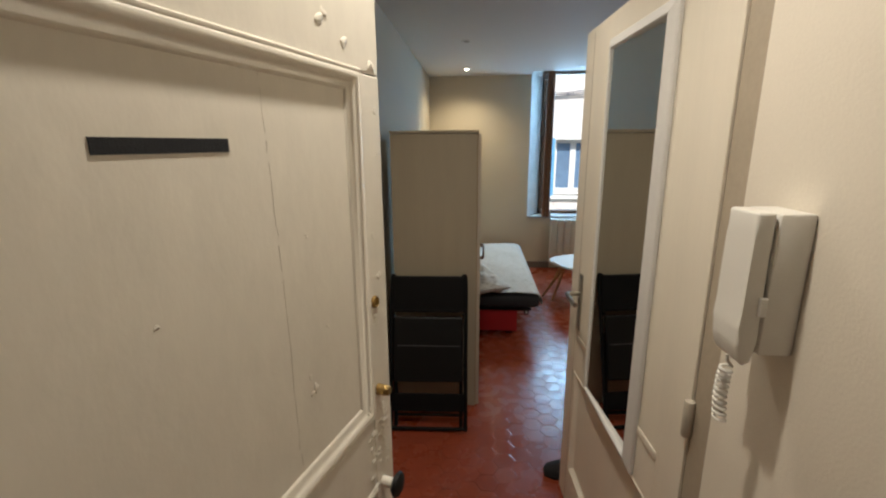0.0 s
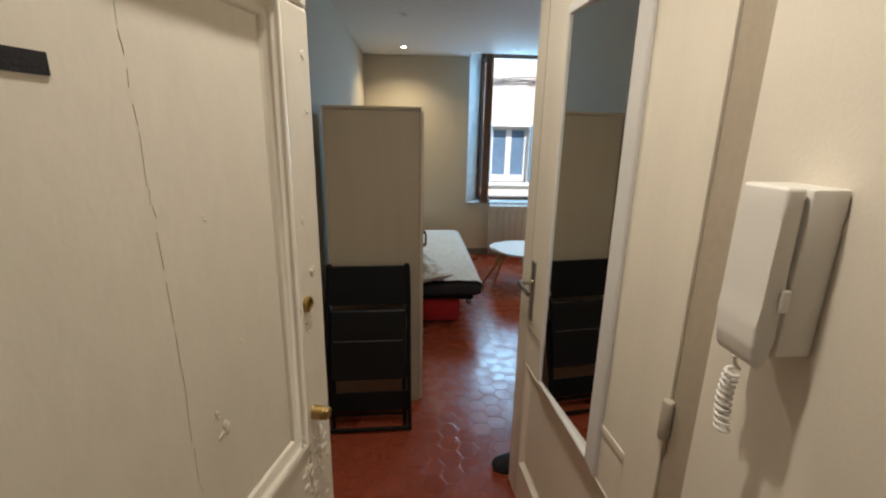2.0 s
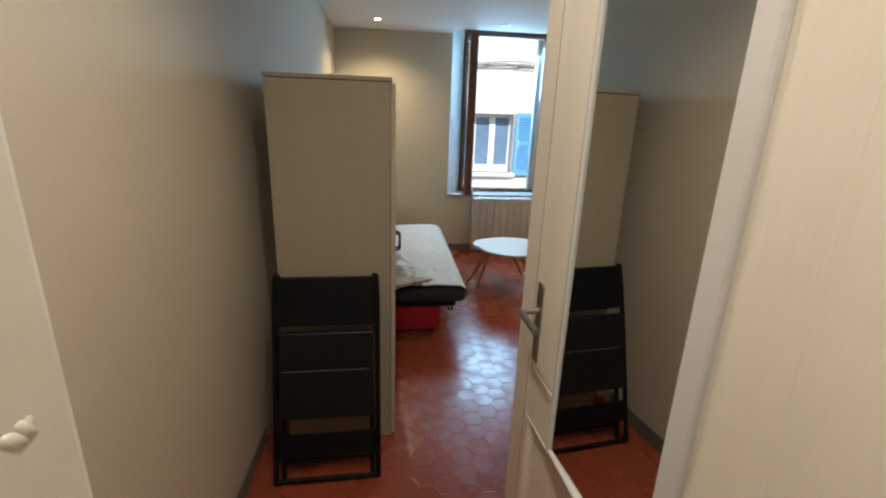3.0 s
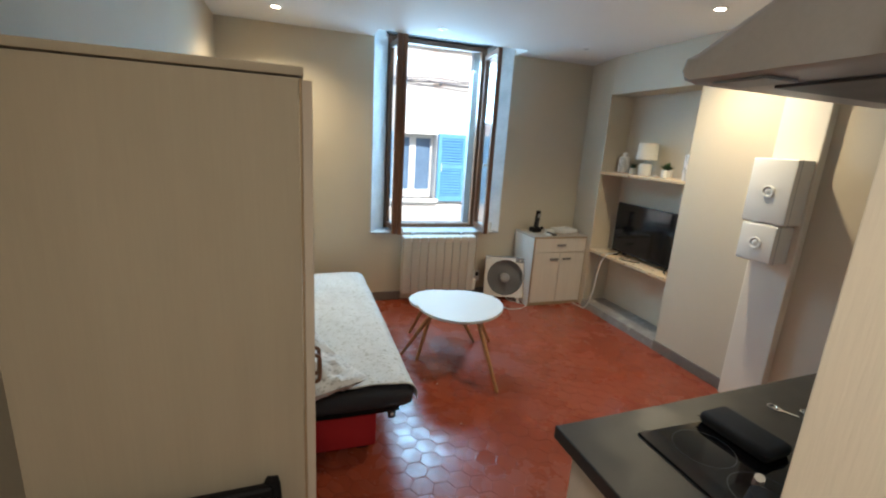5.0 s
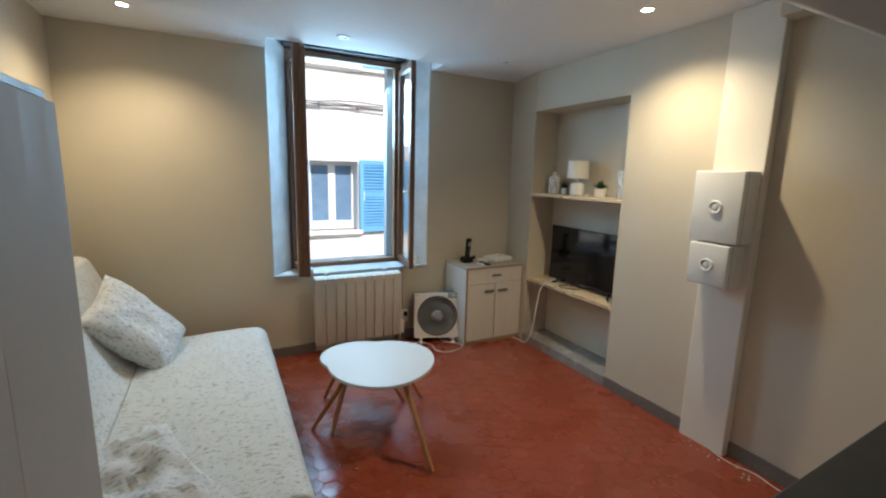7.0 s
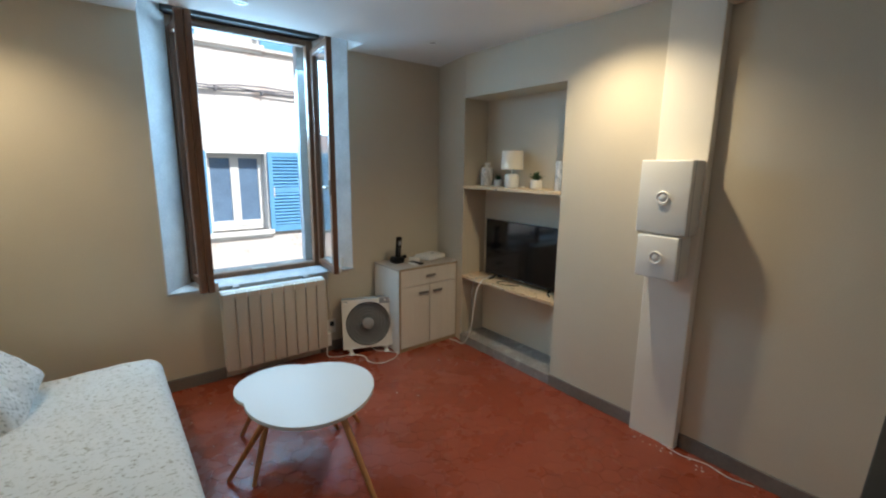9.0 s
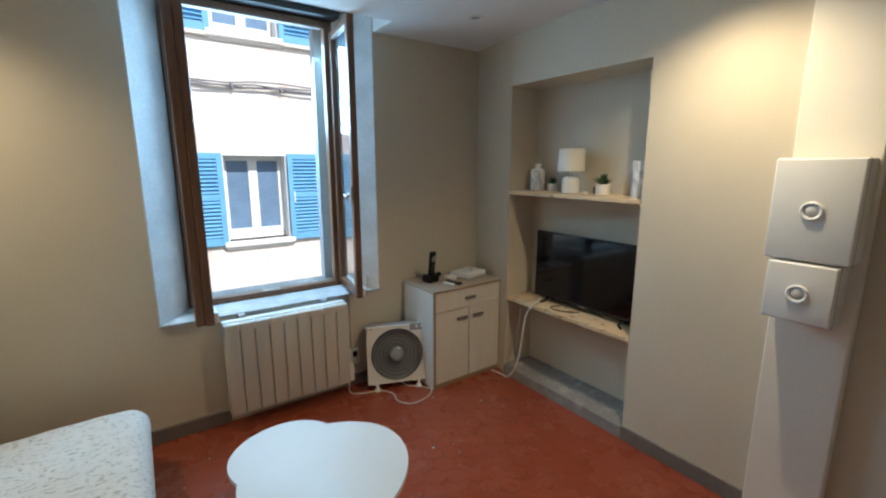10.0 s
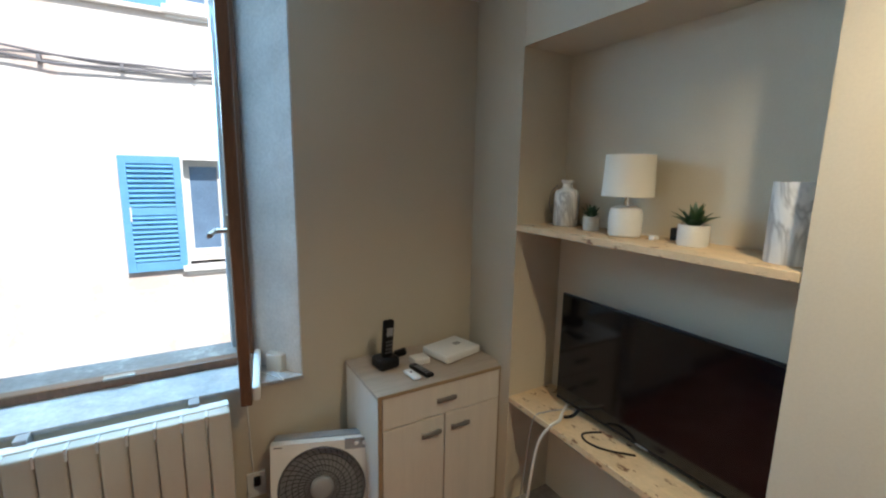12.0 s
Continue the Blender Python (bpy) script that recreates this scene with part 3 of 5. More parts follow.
part("handset", bm, M_PLASTIC, ic, smooth=True)
part("hook_switch", box(-0.060, -0.049, 1.010, 1.017, 1.385, 1.415, 0.002), M_PLASTIC, ic)
pts = [(-0.070 + 0.0085 * math.cos(k * 0.55), 1.05 + 0.0085 * math.sin(k * 0.55) + 0.006 * math.sin(k * 0.03), 1.285 - 0.00085 * k) for k in range(115)]
part("coiled_cord", tube([(-0.072, 1.05, 1.306), (-0.070, 1.05, 1.295)] + pts, 0.0028, 7), M_PLASTIC, ic, smooth=True)

# ---- wardrobe ----
wd = thing("wardrobe", pose(-0.112, 2.882, 0), "tall pale ash wood-effect wardrobe with two doors", "wardrobe")
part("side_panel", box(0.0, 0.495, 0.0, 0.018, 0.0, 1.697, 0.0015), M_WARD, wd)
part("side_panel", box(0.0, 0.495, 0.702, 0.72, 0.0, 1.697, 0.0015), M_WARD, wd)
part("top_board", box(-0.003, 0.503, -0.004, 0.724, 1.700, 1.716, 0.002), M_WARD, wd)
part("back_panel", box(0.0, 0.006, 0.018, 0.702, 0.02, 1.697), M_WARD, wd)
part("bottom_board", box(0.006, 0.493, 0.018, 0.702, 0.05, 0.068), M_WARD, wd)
for y0, y1, hy_ in ((0.002, 0.3597, 0.335), (0.3603, 0.718, 0.383)):
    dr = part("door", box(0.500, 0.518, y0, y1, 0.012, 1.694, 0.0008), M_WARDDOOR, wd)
    part("handle", tube(smooth_path([(0.52, hy_, 0.89), (0.537, hy_, 0.895), (0.542, hy_, 0.91), (0.542, hy_, 0.96), (0.537, hy_, 0.975), (0.52, hy_, 0.98)], 4), 0.006, 8), M_BROWN, dr, "brown bow handle", smooth=True)
part("edge_band", box(0.4955, 0.4995, 0.0005, 0.018, 0.0, 1.697), M_WARDEDGE, wd)


# ---- folding chairs ----
def folding_chair(m, label, length=0.91):
    c = thing("folding_chair", m, label, "chair", "folding chairs")
    L, hw = length, 0.219
    for s in (-1, 1):
        part("frame_leg", tube(smooth_path([(s * hw, 0, 0.012), (s * hw, 0.0, L * 0.5), (s * hw, 0.01, L - 0.03), (s * (hw - 0.02), 0.012, L - 0.005)], 6), 0.012, 10), M_BLACK, c, smooth=True)
        part("rear_leg", tube([(s * (hw - 0.026), 0.035, 0.02), (s * (hw - 0.026), 0.03, L * 0.62)], 0.011, 10), M_BLACK, c, smooth=True)
    part("backrest", box(-hw + 0.004, hw - 0.004, -0.012, 0.018, L - 0.21, L + 0.004, 0.008), M_BLACK, c)
    part("seat", box(-hw + 0.014, hw - 0.014, -0.026, 0.006, 0.295, L - 0.235, 0.010), M_BLACKPL, c)
    part("seat_seam", box(-hw + 0.035, hw - 0.035, -0.0285, -0.024, 0.505, 0.509, 0.001), M_DGREYPL, c)
    part("crossbar", box(-hw + 0.01, hw - 0.01, -0.004, 0.01, 0.12, 0.225, 0.004), M_BLACK, c)
    part("foot_bar", tube([(-hw, 0, 0.022), (hw, 0, 0.022)], 0.011, 10), M_BLACK, c, smooth=True)
    part("rear_bar", tube([(-hw + 0.026, 0.035, 0.09), (hw - 0.026, 0.035, 0.09)], 0.009, 10), M_BLACK, c, smooth=True)
    for s in (-1, 1):
        part("hinge_pin", lathe([(0, 0.006), (0.009, 0.006), (0.01, 0)], 12, m=pose(s * (hw - 0.012), -0.012, L - 0.225, 90)), M_BLACK, c)
    return c


folding_chair(pose(0.112, 2.592, 0.0, -15.8, 0, 2), "folded black metal chair leaning on the wardrobe")
sh = thing("shoe", pose(0.885, 2.315, 0, 0, 0, 184), "black shoe with a white stripe on the floor", "shoe")
bm = bmesh.new()
rings = []
for x, w, h in [(-0.135, 0.022, 0.045), (-0.12, 0.036, 0.075), (-0.05, 0.04, 0.085), (0.02, 0.044, 0.075), (0.08, 0.047, 0.055), (0.13, 0.036, 0.042), (0.145, 0.018, 0.03)]:
    rings.append([bm.verts.new((x, w * math.cos(t) * (1 if math.sin(t) > 0 else 0.95), 0.012 + h * max(0, math.sin(t)) ** 0.8)) for t in [math.pi * i / 8 for i in range(9)]])
for a, b in zip(rings, rings[1:]):
    for i in range(8):
        bm.faces.new((a[i], a[i + 1], b[i + 1], b[i]))
bm.faces.new(rings[0])
bm.faces.new(rings[-1][::-1])
part("upper", bm, M_BLACKCLOTH, sh, smooth=True)
part("sole", prism([(-0.138, -0.03), (0.02, -0.046), (0.1, -0.048), (0.146, -0.02), (0.146, 0.02), (0.1, 0.048), (0.02, 0.046), (-0.138, 0.03)], 0, 0.016, r=0.004), M_BLACKPL, sh)
part("stripe", box(0.0, 0.016, -0.02, 0.02, 0.085, 0.092, 0.002), M_WHITE, sh, "white stripe")
coat = thing("hanging_coat", pose(0.965, 2.315, 0), "black coat with orange lining hanging on a hook", "coat")
part("hook", tube(smooth_path([(0.036, -0.105, 1.2), (-0.02, -0.09, 1.2), (-0.04, 0, 1.2), (-0.055, 0, 1.225)], 5), 0.006, 8), M_METAL, coat)


def drape(x0, x1, y0, y1, z0, z1, seed):
    """A hanging cloth body with folds."""
    bm = bmesh.new()
    rows = []
    for k in range(15):
        f = k / 14
        g = min(1, 0.35 + 2.2 * (1 - f)) if f > 0.6 else 1
        row = []
        for i in range(28):
            t = 2 * math.pi * i / 28
            fold = 1 + 0.10 * math.sin(5 * t + seed) * (1 - f) + 0.05 * noise.noise(Vector((math.cos(t) * 2, math.sin(t) * 2 + seed, f * 4)))
            row.append(bm.verts.new(((x0 + x1) / 2 + (x1 - x0) / 2 * g * fold * math.cos(t), (y0 + y1) / 2 + (y1 - y0) / 2 * g * fold * math.sin(t), z0 + (z1 - z0) * f)))
        rows.append(row)
    for a_, b_ in zip(rows, rows[1:]):
        for i in range(28):
            bm.faces.new((a_[i], a_[(i + 1) % 28], b_[(i + 1) % 28], b_[i]))
    bm.faces.new(rows[0][::-1])
    bm.faces.new(rows[-1])
    return bm


part("body", drape(-0.115, -0.012, -0.10, 0.05, 0.40, 1.215, 1), M_BLACKCLOTH, coat, smooth=True)
part("lining", drape(-0.125, -0.06, -0.09, 0.02, 0.42, 0.66, 3), M_ORANGE, coat, "orange lining", smooth=True)
part("strap_end", box(-0.15, -0.10, -0.03, -0.015, 1.05, 1.09, 0.004), M_GREYPL, coat, "grey strap end")

# ---- sofa bed ----
sofa = thing("sofa_bed", pose(0, 0, 0), "charcoal and red sofa bed under a pale floral cover", "sofa bed")
part("base", box(0.02, 0.745, 3.99, 5.86, 0.03, 0.235, 0.008), M_RED, sofa, "red cloth base", smooth=True)
for x in (0.08, 0.68):
    for y in (4.05, 5.8):
        part("foot", box(x - 0.03, x + 0.03, y - 0.03, y + 0.03, 0, 0.032, 0.003), M_BLACKPL, sofa)
part("seat_frame", box(0.02, 0.86, 3.96, 5.9, 0.236, 0.262, 0.004), M_BLACK, sofa)


def cushion(x0, x1, y0, y1, z0, z1, r, sag=0.0, seed=0, m=None):
    """A soft slab: a rounded box with gentle unevenness."""
    bm = bmesh.new()
    box(x0, x1, y0, y1, z0, z1, 0, bm=bm)
    long_edges = [e for e in bm.edges]
    bmesh.ops.subdivide_edges(bm, edges=long_edges, cuts=14, use_grid_fill=True)
    cx, cy, cz = (x0 + x1) / 2, (y0 + y1) / 2, (z0 + z1) / 2
    hx_, hy2, hz = (x1 - x0) / 2, (y1 - y0) / 2, (z1 - z0) / 2
    for v in bm.verts:
        p = Vector((v.co.x - cx, v.co.y - cy, v.co.z - cz))
        q = Vector((max(-hx_ + r, min(hx_ - r, p.x)), max(-hy2 + r, min(hy2 - r, p.y)), max(-hz + min(r, hz * .98), min(hz - min(r, hz * .98), p.z))))
        d = p - q
        if d.length > 1e-6:
            p = q + d.normalized() * min(r, hz * .98) if d.length > 0 else p
        n = noise.noise(Vector((v.co.x * 3, v.co.y * 3, v.co.z * 3 + seed))) * 0.008
        up = 1 if p.z > 0 else 0
        p.z += up * (n - sag * (1 - abs(p.x) / hx_) * (1 - abs(p.y) / hy2))
        v.co = Vector((cx, cy, cz)) + p
    if m is not None:
        bmesh.ops.transform(bm, matrix=m, verts=bm.verts)
    return bm


part("mattress", cushion(0.06, 0.938, 3.925, 5.93, 0.262, 0.385, 0.055, 0.0, 3), M_GREYCLOTH, sofa, "charcoal cloth mattress", smooth=True)
BK = pose(0.045, 0, 0.33, 0, -22, 0)
part("backrest", cushion(-0.07, 0.07, 3.925, 5.93, 0.0, 0.68, 0.05, 0.0, 7, BK), M_GREYCLOTH, sofa, smooth=True)
part("corner_clip", box(0.80, 0.84, 3.955, 3.985, 0.2, 0.25, 0.006), M_BLACKPL, sofa)
part("clip_screw", lathe([(0, 0.004), (0.008, 0.003), (0.009, 0)], 12, m=pose(0.82, 3.955, 0.225, 90)), M_WHITE, sofa)

# the cover: one cloth over back and seat, hanging over the front
cover = thing("bed_cover", pose(0, 0, 0), "pale cotton cover with small grey flowers over the sofa bed", "bed cover")
bm = bmesh.new()
prof = [(-0.20, 0.93), (-0.17, 0.985), (-0.11, 0.98), (-0.075, 0.93), (0.0, 0.75), (0.08, 0.56), (0.155, 0.43), (0.19, 0.405), (0.24, 0.404), (0.36, 0.402), (0.5, 0.400), (0.64, 0.400), (0.78, 0.400), (0.86, 0.398), (0.90, 0.388), (0.932, 0.362), (0.948, 0.325), (0.948, 0.285)]
dense = smooth_path([(x, 0, z) for x, z in prof], 5)
ny = 110
grid = []
for j in range(ny + 1):
    f = j / ny
    y = 3.955 + f * (5.945 - 3.955)
    row = []
    for i, p in enumerate(dense):
        s = i / len(dense)
        near = max(0, 1 - f * 6)
        n = noise.noise(Vector((p.x * 4, y * 3.2, p.z * 4))) * 0.010 + noise.noise(Vector((p.x * 14 + 3, y * 9, p.z * 9))) * 0.0035
        crease = near * 0.012 * abs(noise.noise(Vector((p.x * 9, y * 14, 5))))
        yy = y
        end = max(0, (f - 0.955) / 0.045)
        dz = -0.05 * end * end if p.x > 0.2 else 0
        dx = -0.03 * end * end if p.x > 0.85 else 0
        if j == 0:
            yy += 0.02 * noise.noise(Vector((p.x * 6, 1, p.z * 6)))
        row.append(bm.verts.new((p.x + dx + n * 0.5 * (1 if s < 0.45 else 0.2), yy, max(p.z + n + crease + dz, 0.25) + (0.004))))
    grid.append(row)
SEAM = 35


def cover_piece(name, first, last):
    """The cloth between two lines of the cover, with a hem's thickness."""
    pb = bmesh.new()
    vs2 = [[pb.verts.new(row[i].co - Vector((0, 0, 0.006 if i == SEAM else 0))) for i in range(first, last + 1)] for row in grid]
    for r0, r1 in zip(vs2, vs2[1:]):
        for i in range(last - first):
            pb.faces.new((r0[i], r0[i + 1], r1[i + 1], r1[i]))
    ob = part(name, pb, M_COVER, cover, smooth=True)
    so = ob.modifiers.new("thickness", "SOLIDIFY")
    so.thickness, so.offset = 0.004, -1


cover_piece("back_cloth", 0, SEAM)
cover_piece("seat_cloth", SEAM, len(dense) - 1)
bm.free()


def pillow(m, w, h, t, seed, label, crumple=0.02, cloth=M_COVER2):
    bm = bmesh.new()
    n = 30
    sheets = []
    for side in (1, -1):
        rows = []
        for j in range(n + 1):
            r = []
            for i in range(n + 1):
                u, v = i / n * 2 - 1, j / n * 2 - 1
                puff = max(0.0, (1 - u ** 4) * (1 - v ** 4)) ** 0.6
                k = 1 - 0.09 * (1 - abs(u)) * abs(v) ** 3 - 0.0
                k2 = 1 - 0.09 * (1 - abs(v)) * abs(u) ** 3
                x, y = u * w / 2 * k2, v * h / 2 * k
                c = crumple * (noise.noise(Vector((u * 1.6 + seed, v * 1.6, side))) + 0.6 * noise.noise(Vector((u * 4 + seed, v * 3.4, side * 2))) + 0.7 * (0.3 - abs(noise.noise(Vector((u * 5 + v * 3 + seed, v * 6 - u * 2, side * 3))))))
                edge = 1 if max(abs(u), abs(v)) > 0.999 else 0
                r.append((x, y, 0 if edge else side * (puff * t / 2) + c * min(1, puff * 1.5)))
            rows.append(r)
        sheets.append(rows)
    vs = {}
    for s, rows in enumerate(sheets):
        for j in range(n + 1):
            for i in range(n + 1):
                border = i in (0, n) or j in (0, n)
                key = (0 if border else s, i, j)
                if key not in vs:
                    vs[key] = bm.verts.new(rows[j][i])
    for s in (0, 1):
        for j in range(n):
            for i in range(n):
                q = []
                for a, b in ((i, j), (i + 1, j), (i + 1, j + 1), (i, j + 1)):
                    border = a in (0, n) or b in (0, n)
                    q.append(vs[(0 if border else s, a, b)])
                bm.faces.new(q if s == 0 else q[::-1])
    ob = part("pillow", bm, cloth, None, smooth=True)
    ob.matrix_basis = m
    return tagged(ob, label, "pillow", "pillows on the sofa bed")


pillow(look((0.20, 5.50, 0.62), (1.1, 5.05, 1.25)) @ pose(0, 0, 0, 0, 180, 62), 0.60, 0.44, 0.17, 2, "puffy floral pillow leaning on the sofa back")
pillow(pose(0.24, 4.08, 0.465, 2, -2, 24), 0.70, 0.66, 0.14, 14, "crumpled floral pillow lying flat on the sofa", 0.055, M_COVER2)


# ---- coffee tables ----
def coffee_table(centre, outline, top, feet, heads, label):
    t = thing("coffee_table", pose(*centre, 0), label, "coffee table", "nested coffee tables")
    part("tabletop", prism(outline, top - 0.018, top, r=0.006), M_TABLE, t, "white lacquered top")
    for f, h in zip(feet, heads):
        f, h = Vector((f[0] - centre[0], f[1] - centre[1], 0.004)), Vector((h[0] - centre[0], h[1] - centre[1], top - 0.034))
        part("leg", tube([f + (h - f) * k / 6 for k in range(7)], 0.011, 12, r2=0.018), M_OAK, t, "tapered oak leg", smooth=True)
    return t


def egg(rx, ry_, skew, n=56, turn=0.0):
    out = []
    for i in range(n):
        a = 2 * math.pi * i / n
        r = 1 + skew * math.cos(3 * a + 0.6)
        x, y = rx * r * math.cos(a), ry_ * r * math.sin(a)
        out.append((x * math.cos(turn) - y * math.sin(turn), x * math.sin(turn) + y * math.cos(turn)))
    return out


coffee_table((1.505, 4.835), egg(0.327, 0.312, 0.025, turn=0.5), 0.45, [(1.615, 4.34), (1.113, 5.0), (1.88, 5.08)], [(1.56, 4.63), (1.32, 4.86), (1.65, 4.96)], "white ovoid coffee table on splayed oak legs")
coffee_table((1.432, 5.128), egg(0.238, 0.23, 0.02, turn=0.9), 0.382, [(1.203, 4.885), (1.265, 5.365), (1.745, 5.09)], [(1.33, 4.98), (1.36, 5.2), (1.56, 5.09)], "lower white coffee table tucked under the larger one")

# ---- radiator ----
ra = thing("radiator", pose(1.344, 6.04, 0.105), "white electric radiator under the window", "radiator")
part("back_body", box(0.004, 0.76, 0.03, 0.10, 0.012, 0.565, 0.004), M_WHITE, ra)
NF = 9
for i in range(NF):
    x0 = 0.764 / NF * i
    part("fin", box(x0 + 0.0015, x0 + 0.764 / NF - 0.0015, 0.0, 0.085, 0.0, 0.578, 0.010, seg=3), M_RADI, ra, smooth=True)
part("top_rail", box(0.002, 0.762, 0.05, 0.098, 0.572, 0.584, 0.003), M_WHITE, ra)
for i in range(1, NF):
    part("top_clip", box(0.764 / NF * i - 0.004, 0.764 / NF * i + 0.004, -0.0015, 0.05, 0.535, 0.581, 0.001), M_WHITE, ra, "white clip between the fins")
part("control_box", box(0.765, 0.80, 0.02, 0.085, 0.0, 0.11, 0.005), M_PLASTIC, ra)
for x in (0.12, 0.64):
    part("bracket", box(x - 0.02, x + 0.02, 0.09, 0.158, 0.4, 0.6, 0.003), M_GREYPL, ra)
so_ = thing("wall_socket", pose(2.20, 6.2, 0.22), "white wall socket with a black plug", "socket")
part("plate", box(-0.04, 0.04, -0.012, 0, -0.06, 0.06, 0.004), M_PLASTIC, so_)
part("plug", box(-0.012, 0.016, -0.035, -0.012, 0.005, 0.045, 0.005), M_BLACKPL, so_, "black plug")
cb = part("power_cable", tube(smooth_path([(2.19, 6.185, 0.28), (2.185, 6.19, 0.45), (2.18, 6.19, 0.69)], 5), 0.003, 6), M_PLASTIC)
tagged(cb, "thin white cable running down the wall", "cable")

# ---- box fan ----
fan = thing("box_fan", pose(2.43, 5.945, 0, -8, 0, -20), "white box fan with a grey round grille on the floor", "fan")
FW, FH = 0.43, 0.415
part("back_shell", box(-FW / 2 + 0.004, FW / 2 + 0.012, 0.042, 0.105, 0.052, 0.056 + FH, 0.012), M_GREYPL, fan, smooth=True)
bm = bmesh.new()
n, zc, R = 48, 0.05 + FH / 2, 0.187
out = []
for i in range(n):
    a = 2 * math.pi * i / n + math.pi / 4
    c, s = math.cos(a), math.sin(a)
    k = 1 / max(abs(c), abs(s))
    out.append((max(-1, min(1, c * k)) * FW / 2, zc + max(-1, min(1, s * k)) * FH / 2, c, s))
fo = [bm.verts.new((x, 0, z)) for x, z, c, s in out]
fi = [bm.verts.new((R * c, 0, zc + R * s)) for x, z, c, s in out]
bo = [bm.verts.new((x, 0.04, z)) for x, z, c, s in out]
bi = [bm.verts.new((R * c, 0.035, zc + R * s)) for x, z, c, s in out]
for i in range(n):
    j = (i + 1) % n
    for q in ((fo[i], fo[j], fi[j], fi[i]), (fo[i], bo[i], bo[j], fo[j]), (fi[i], fi[j], bi[j], bi[i]), (bo[i], bi[i], bi[j], bo[j])):
        bm.faces.new(q)
part("front_panel", bm, M_PLASTIC, fan)
part("back_disc", lathe([(0, 0), (R + 0.004, 0), (R + 0.004, 0.01), (0, 0.01)], 40, m=pose(0, 0.055, zc, 90)), M_BLACKCLOTH, fan, "dark grey fan body")
ring = lambda r, y, t: tube([(r * math.cos(2 * math.pi * i / 48), y, zc + r * math.sin(2 * math.pi * i / 48)) for i in range(49)], t, 6)
gr = part("grille", ring(R - 0.004, -0.002, 0.005), M_DGREYPL, fan, "dark grey grille", smooth=True)
for k in range(1, 5):
    part("grille_ring", ring(0.05 + 0.026 * k, 0.002, 0.0016), M_GRILLE, gr)
for k in range(40):
    a = 2 * math.pi * k / 40
    part("grille_slat", tube([(r * math.cos(a + (r - 0.05) * 3.2), 0.006, zc + r * math.sin(a + (r - 0.05) * 3.2)) for r in (0.05, 0.085, 0.12, 0.155, R - 0.004)], 0.0015, 4), M_GRILLE, gr)
part("hub", lathe([(0, 0.012), (0.035, 0.011), (0.046, 0.006), (0.05, 0.0), (0.05, -0.02), (0, -0.02)], 32, m=pose(0, -0.002, zc, 90)), M_GREYPL, fan, "grey hub", smooth=True)
part("control_corner", prism([(0.10, -0.002), (0.222, -0.002), (0.222, 0.002), (0.10, 0.002)], zc + 0.165, zc + 0.213), M_GREYPL, fan, "grey control corner")
for k, (x, z) in enumerate(((0.15, 0.19), (0.185, 0.19), (0.205, 0.172))):
    part("button", lathe([(0, 0.008), (0.007, 0.008), (0.009, 0)], 12, m=pose(x, -0.002, zc + z, 90)), M_WHITE, fan)
part("brand_mark", box(-0.2, -0.165, -0.0015, 0.0, zc + 0.193, zc + 0.197), M_DGREYPL, fan)
for x in (-0.15, 0.15):
    for y in (0.0, 0.1):
        ft = part("foot", lathe([(0, 0.056), (0.011, 0.056), (0.012, 0.022), (0.022, 0.016), (0.022, 0.0), (0, 0.0)], 16, m=pose(x, y, 0)), M_PLASTIC, fan, smooth=True)
fc = part("fan_cable", tube(smooth_path([(2.17, 6.17, 0.2), (2.13, 6.13, 0.05), (2.12, 6.08, 0.006), (2.19, 6.02, 0.006), (2.30, 5.99, 0.006), (2.36, 5.9, 0.006), (2.34, 5.80, 0.006), (2.40, 5.71, 0.006), (2.53, 5.72, 0.006), (2.615, 5.79, 0.006), (2.58, 5.86, 0.006), (2.5, 5.95, 0.006), (2.48, 6.02, 0.03)], 8), 0.004, 7), M_PLASTIC, smooth=True)
tagged(fc, "white power cable curled on the tiles by the fan", "cable")

# ---- sideboard ----
sb = thing("sideboard", pose(2.628, 5.779, 0, 0, 0, 0.5), "small whitewashed cabinet with a drawer and two doors", "cabinet")
SW, SD, SH = 0.64, 0.4, 0.736
part("side_panel", box(0, 0.018, 0.004, SD, 0, SH - 0.018), M_CAB, sb)
part("side_panel", box(SW - 0.018, SW, 0.004, SD, 0, SH - 0.018), M_CAB, sb)
part("top_board", box(-0.004, SW + 0.004, -0.004, SD, SH - 0.017, SH, 0.002), M_CABTOP, sb, "grey oak-effect top")
part("edge_band", box(0.0, SW, -0.0055, -0.004, SH - 0.017, SH - 0.001), M_WARDEDGE, sb)
part("edge_band", box(0.0, 0.018, 0.0, 0.004, 0.0, SH - 0.018), M_WARDEDGE, sb)
part("edge_band", box(SW - 0.018, SW, 0.0, 0.004, 0.0, SH - 0.018), M_WARDEDGE, sb)
part("plinth", box(0.018, SW - 0.018, 0.006, SD - 0.01, 0.0, 0.03), M_WARDEDGE, sb)
part("back_panel", box(0.018, SW - 0.018, SD - 0.006, SD, 0.03, SH - 0.018), M_CAB, sb)


def bow(x, z, parent):
    h = part("handle", box(x - 0.05, x + 0.05, -0.022, -0.010, z - 0.011, z + 0.011, 0.006, seg=3), M_PULL, parent, "grey bar handle", smooth=True)
    for s in (-1, 1):
        part("post", box(x + s * 0.036 - 0.005, x + s * 0.036 + 0.005, -0.012, 0.001, z - 0.005, z + 0.005), M_GREYPL, h)


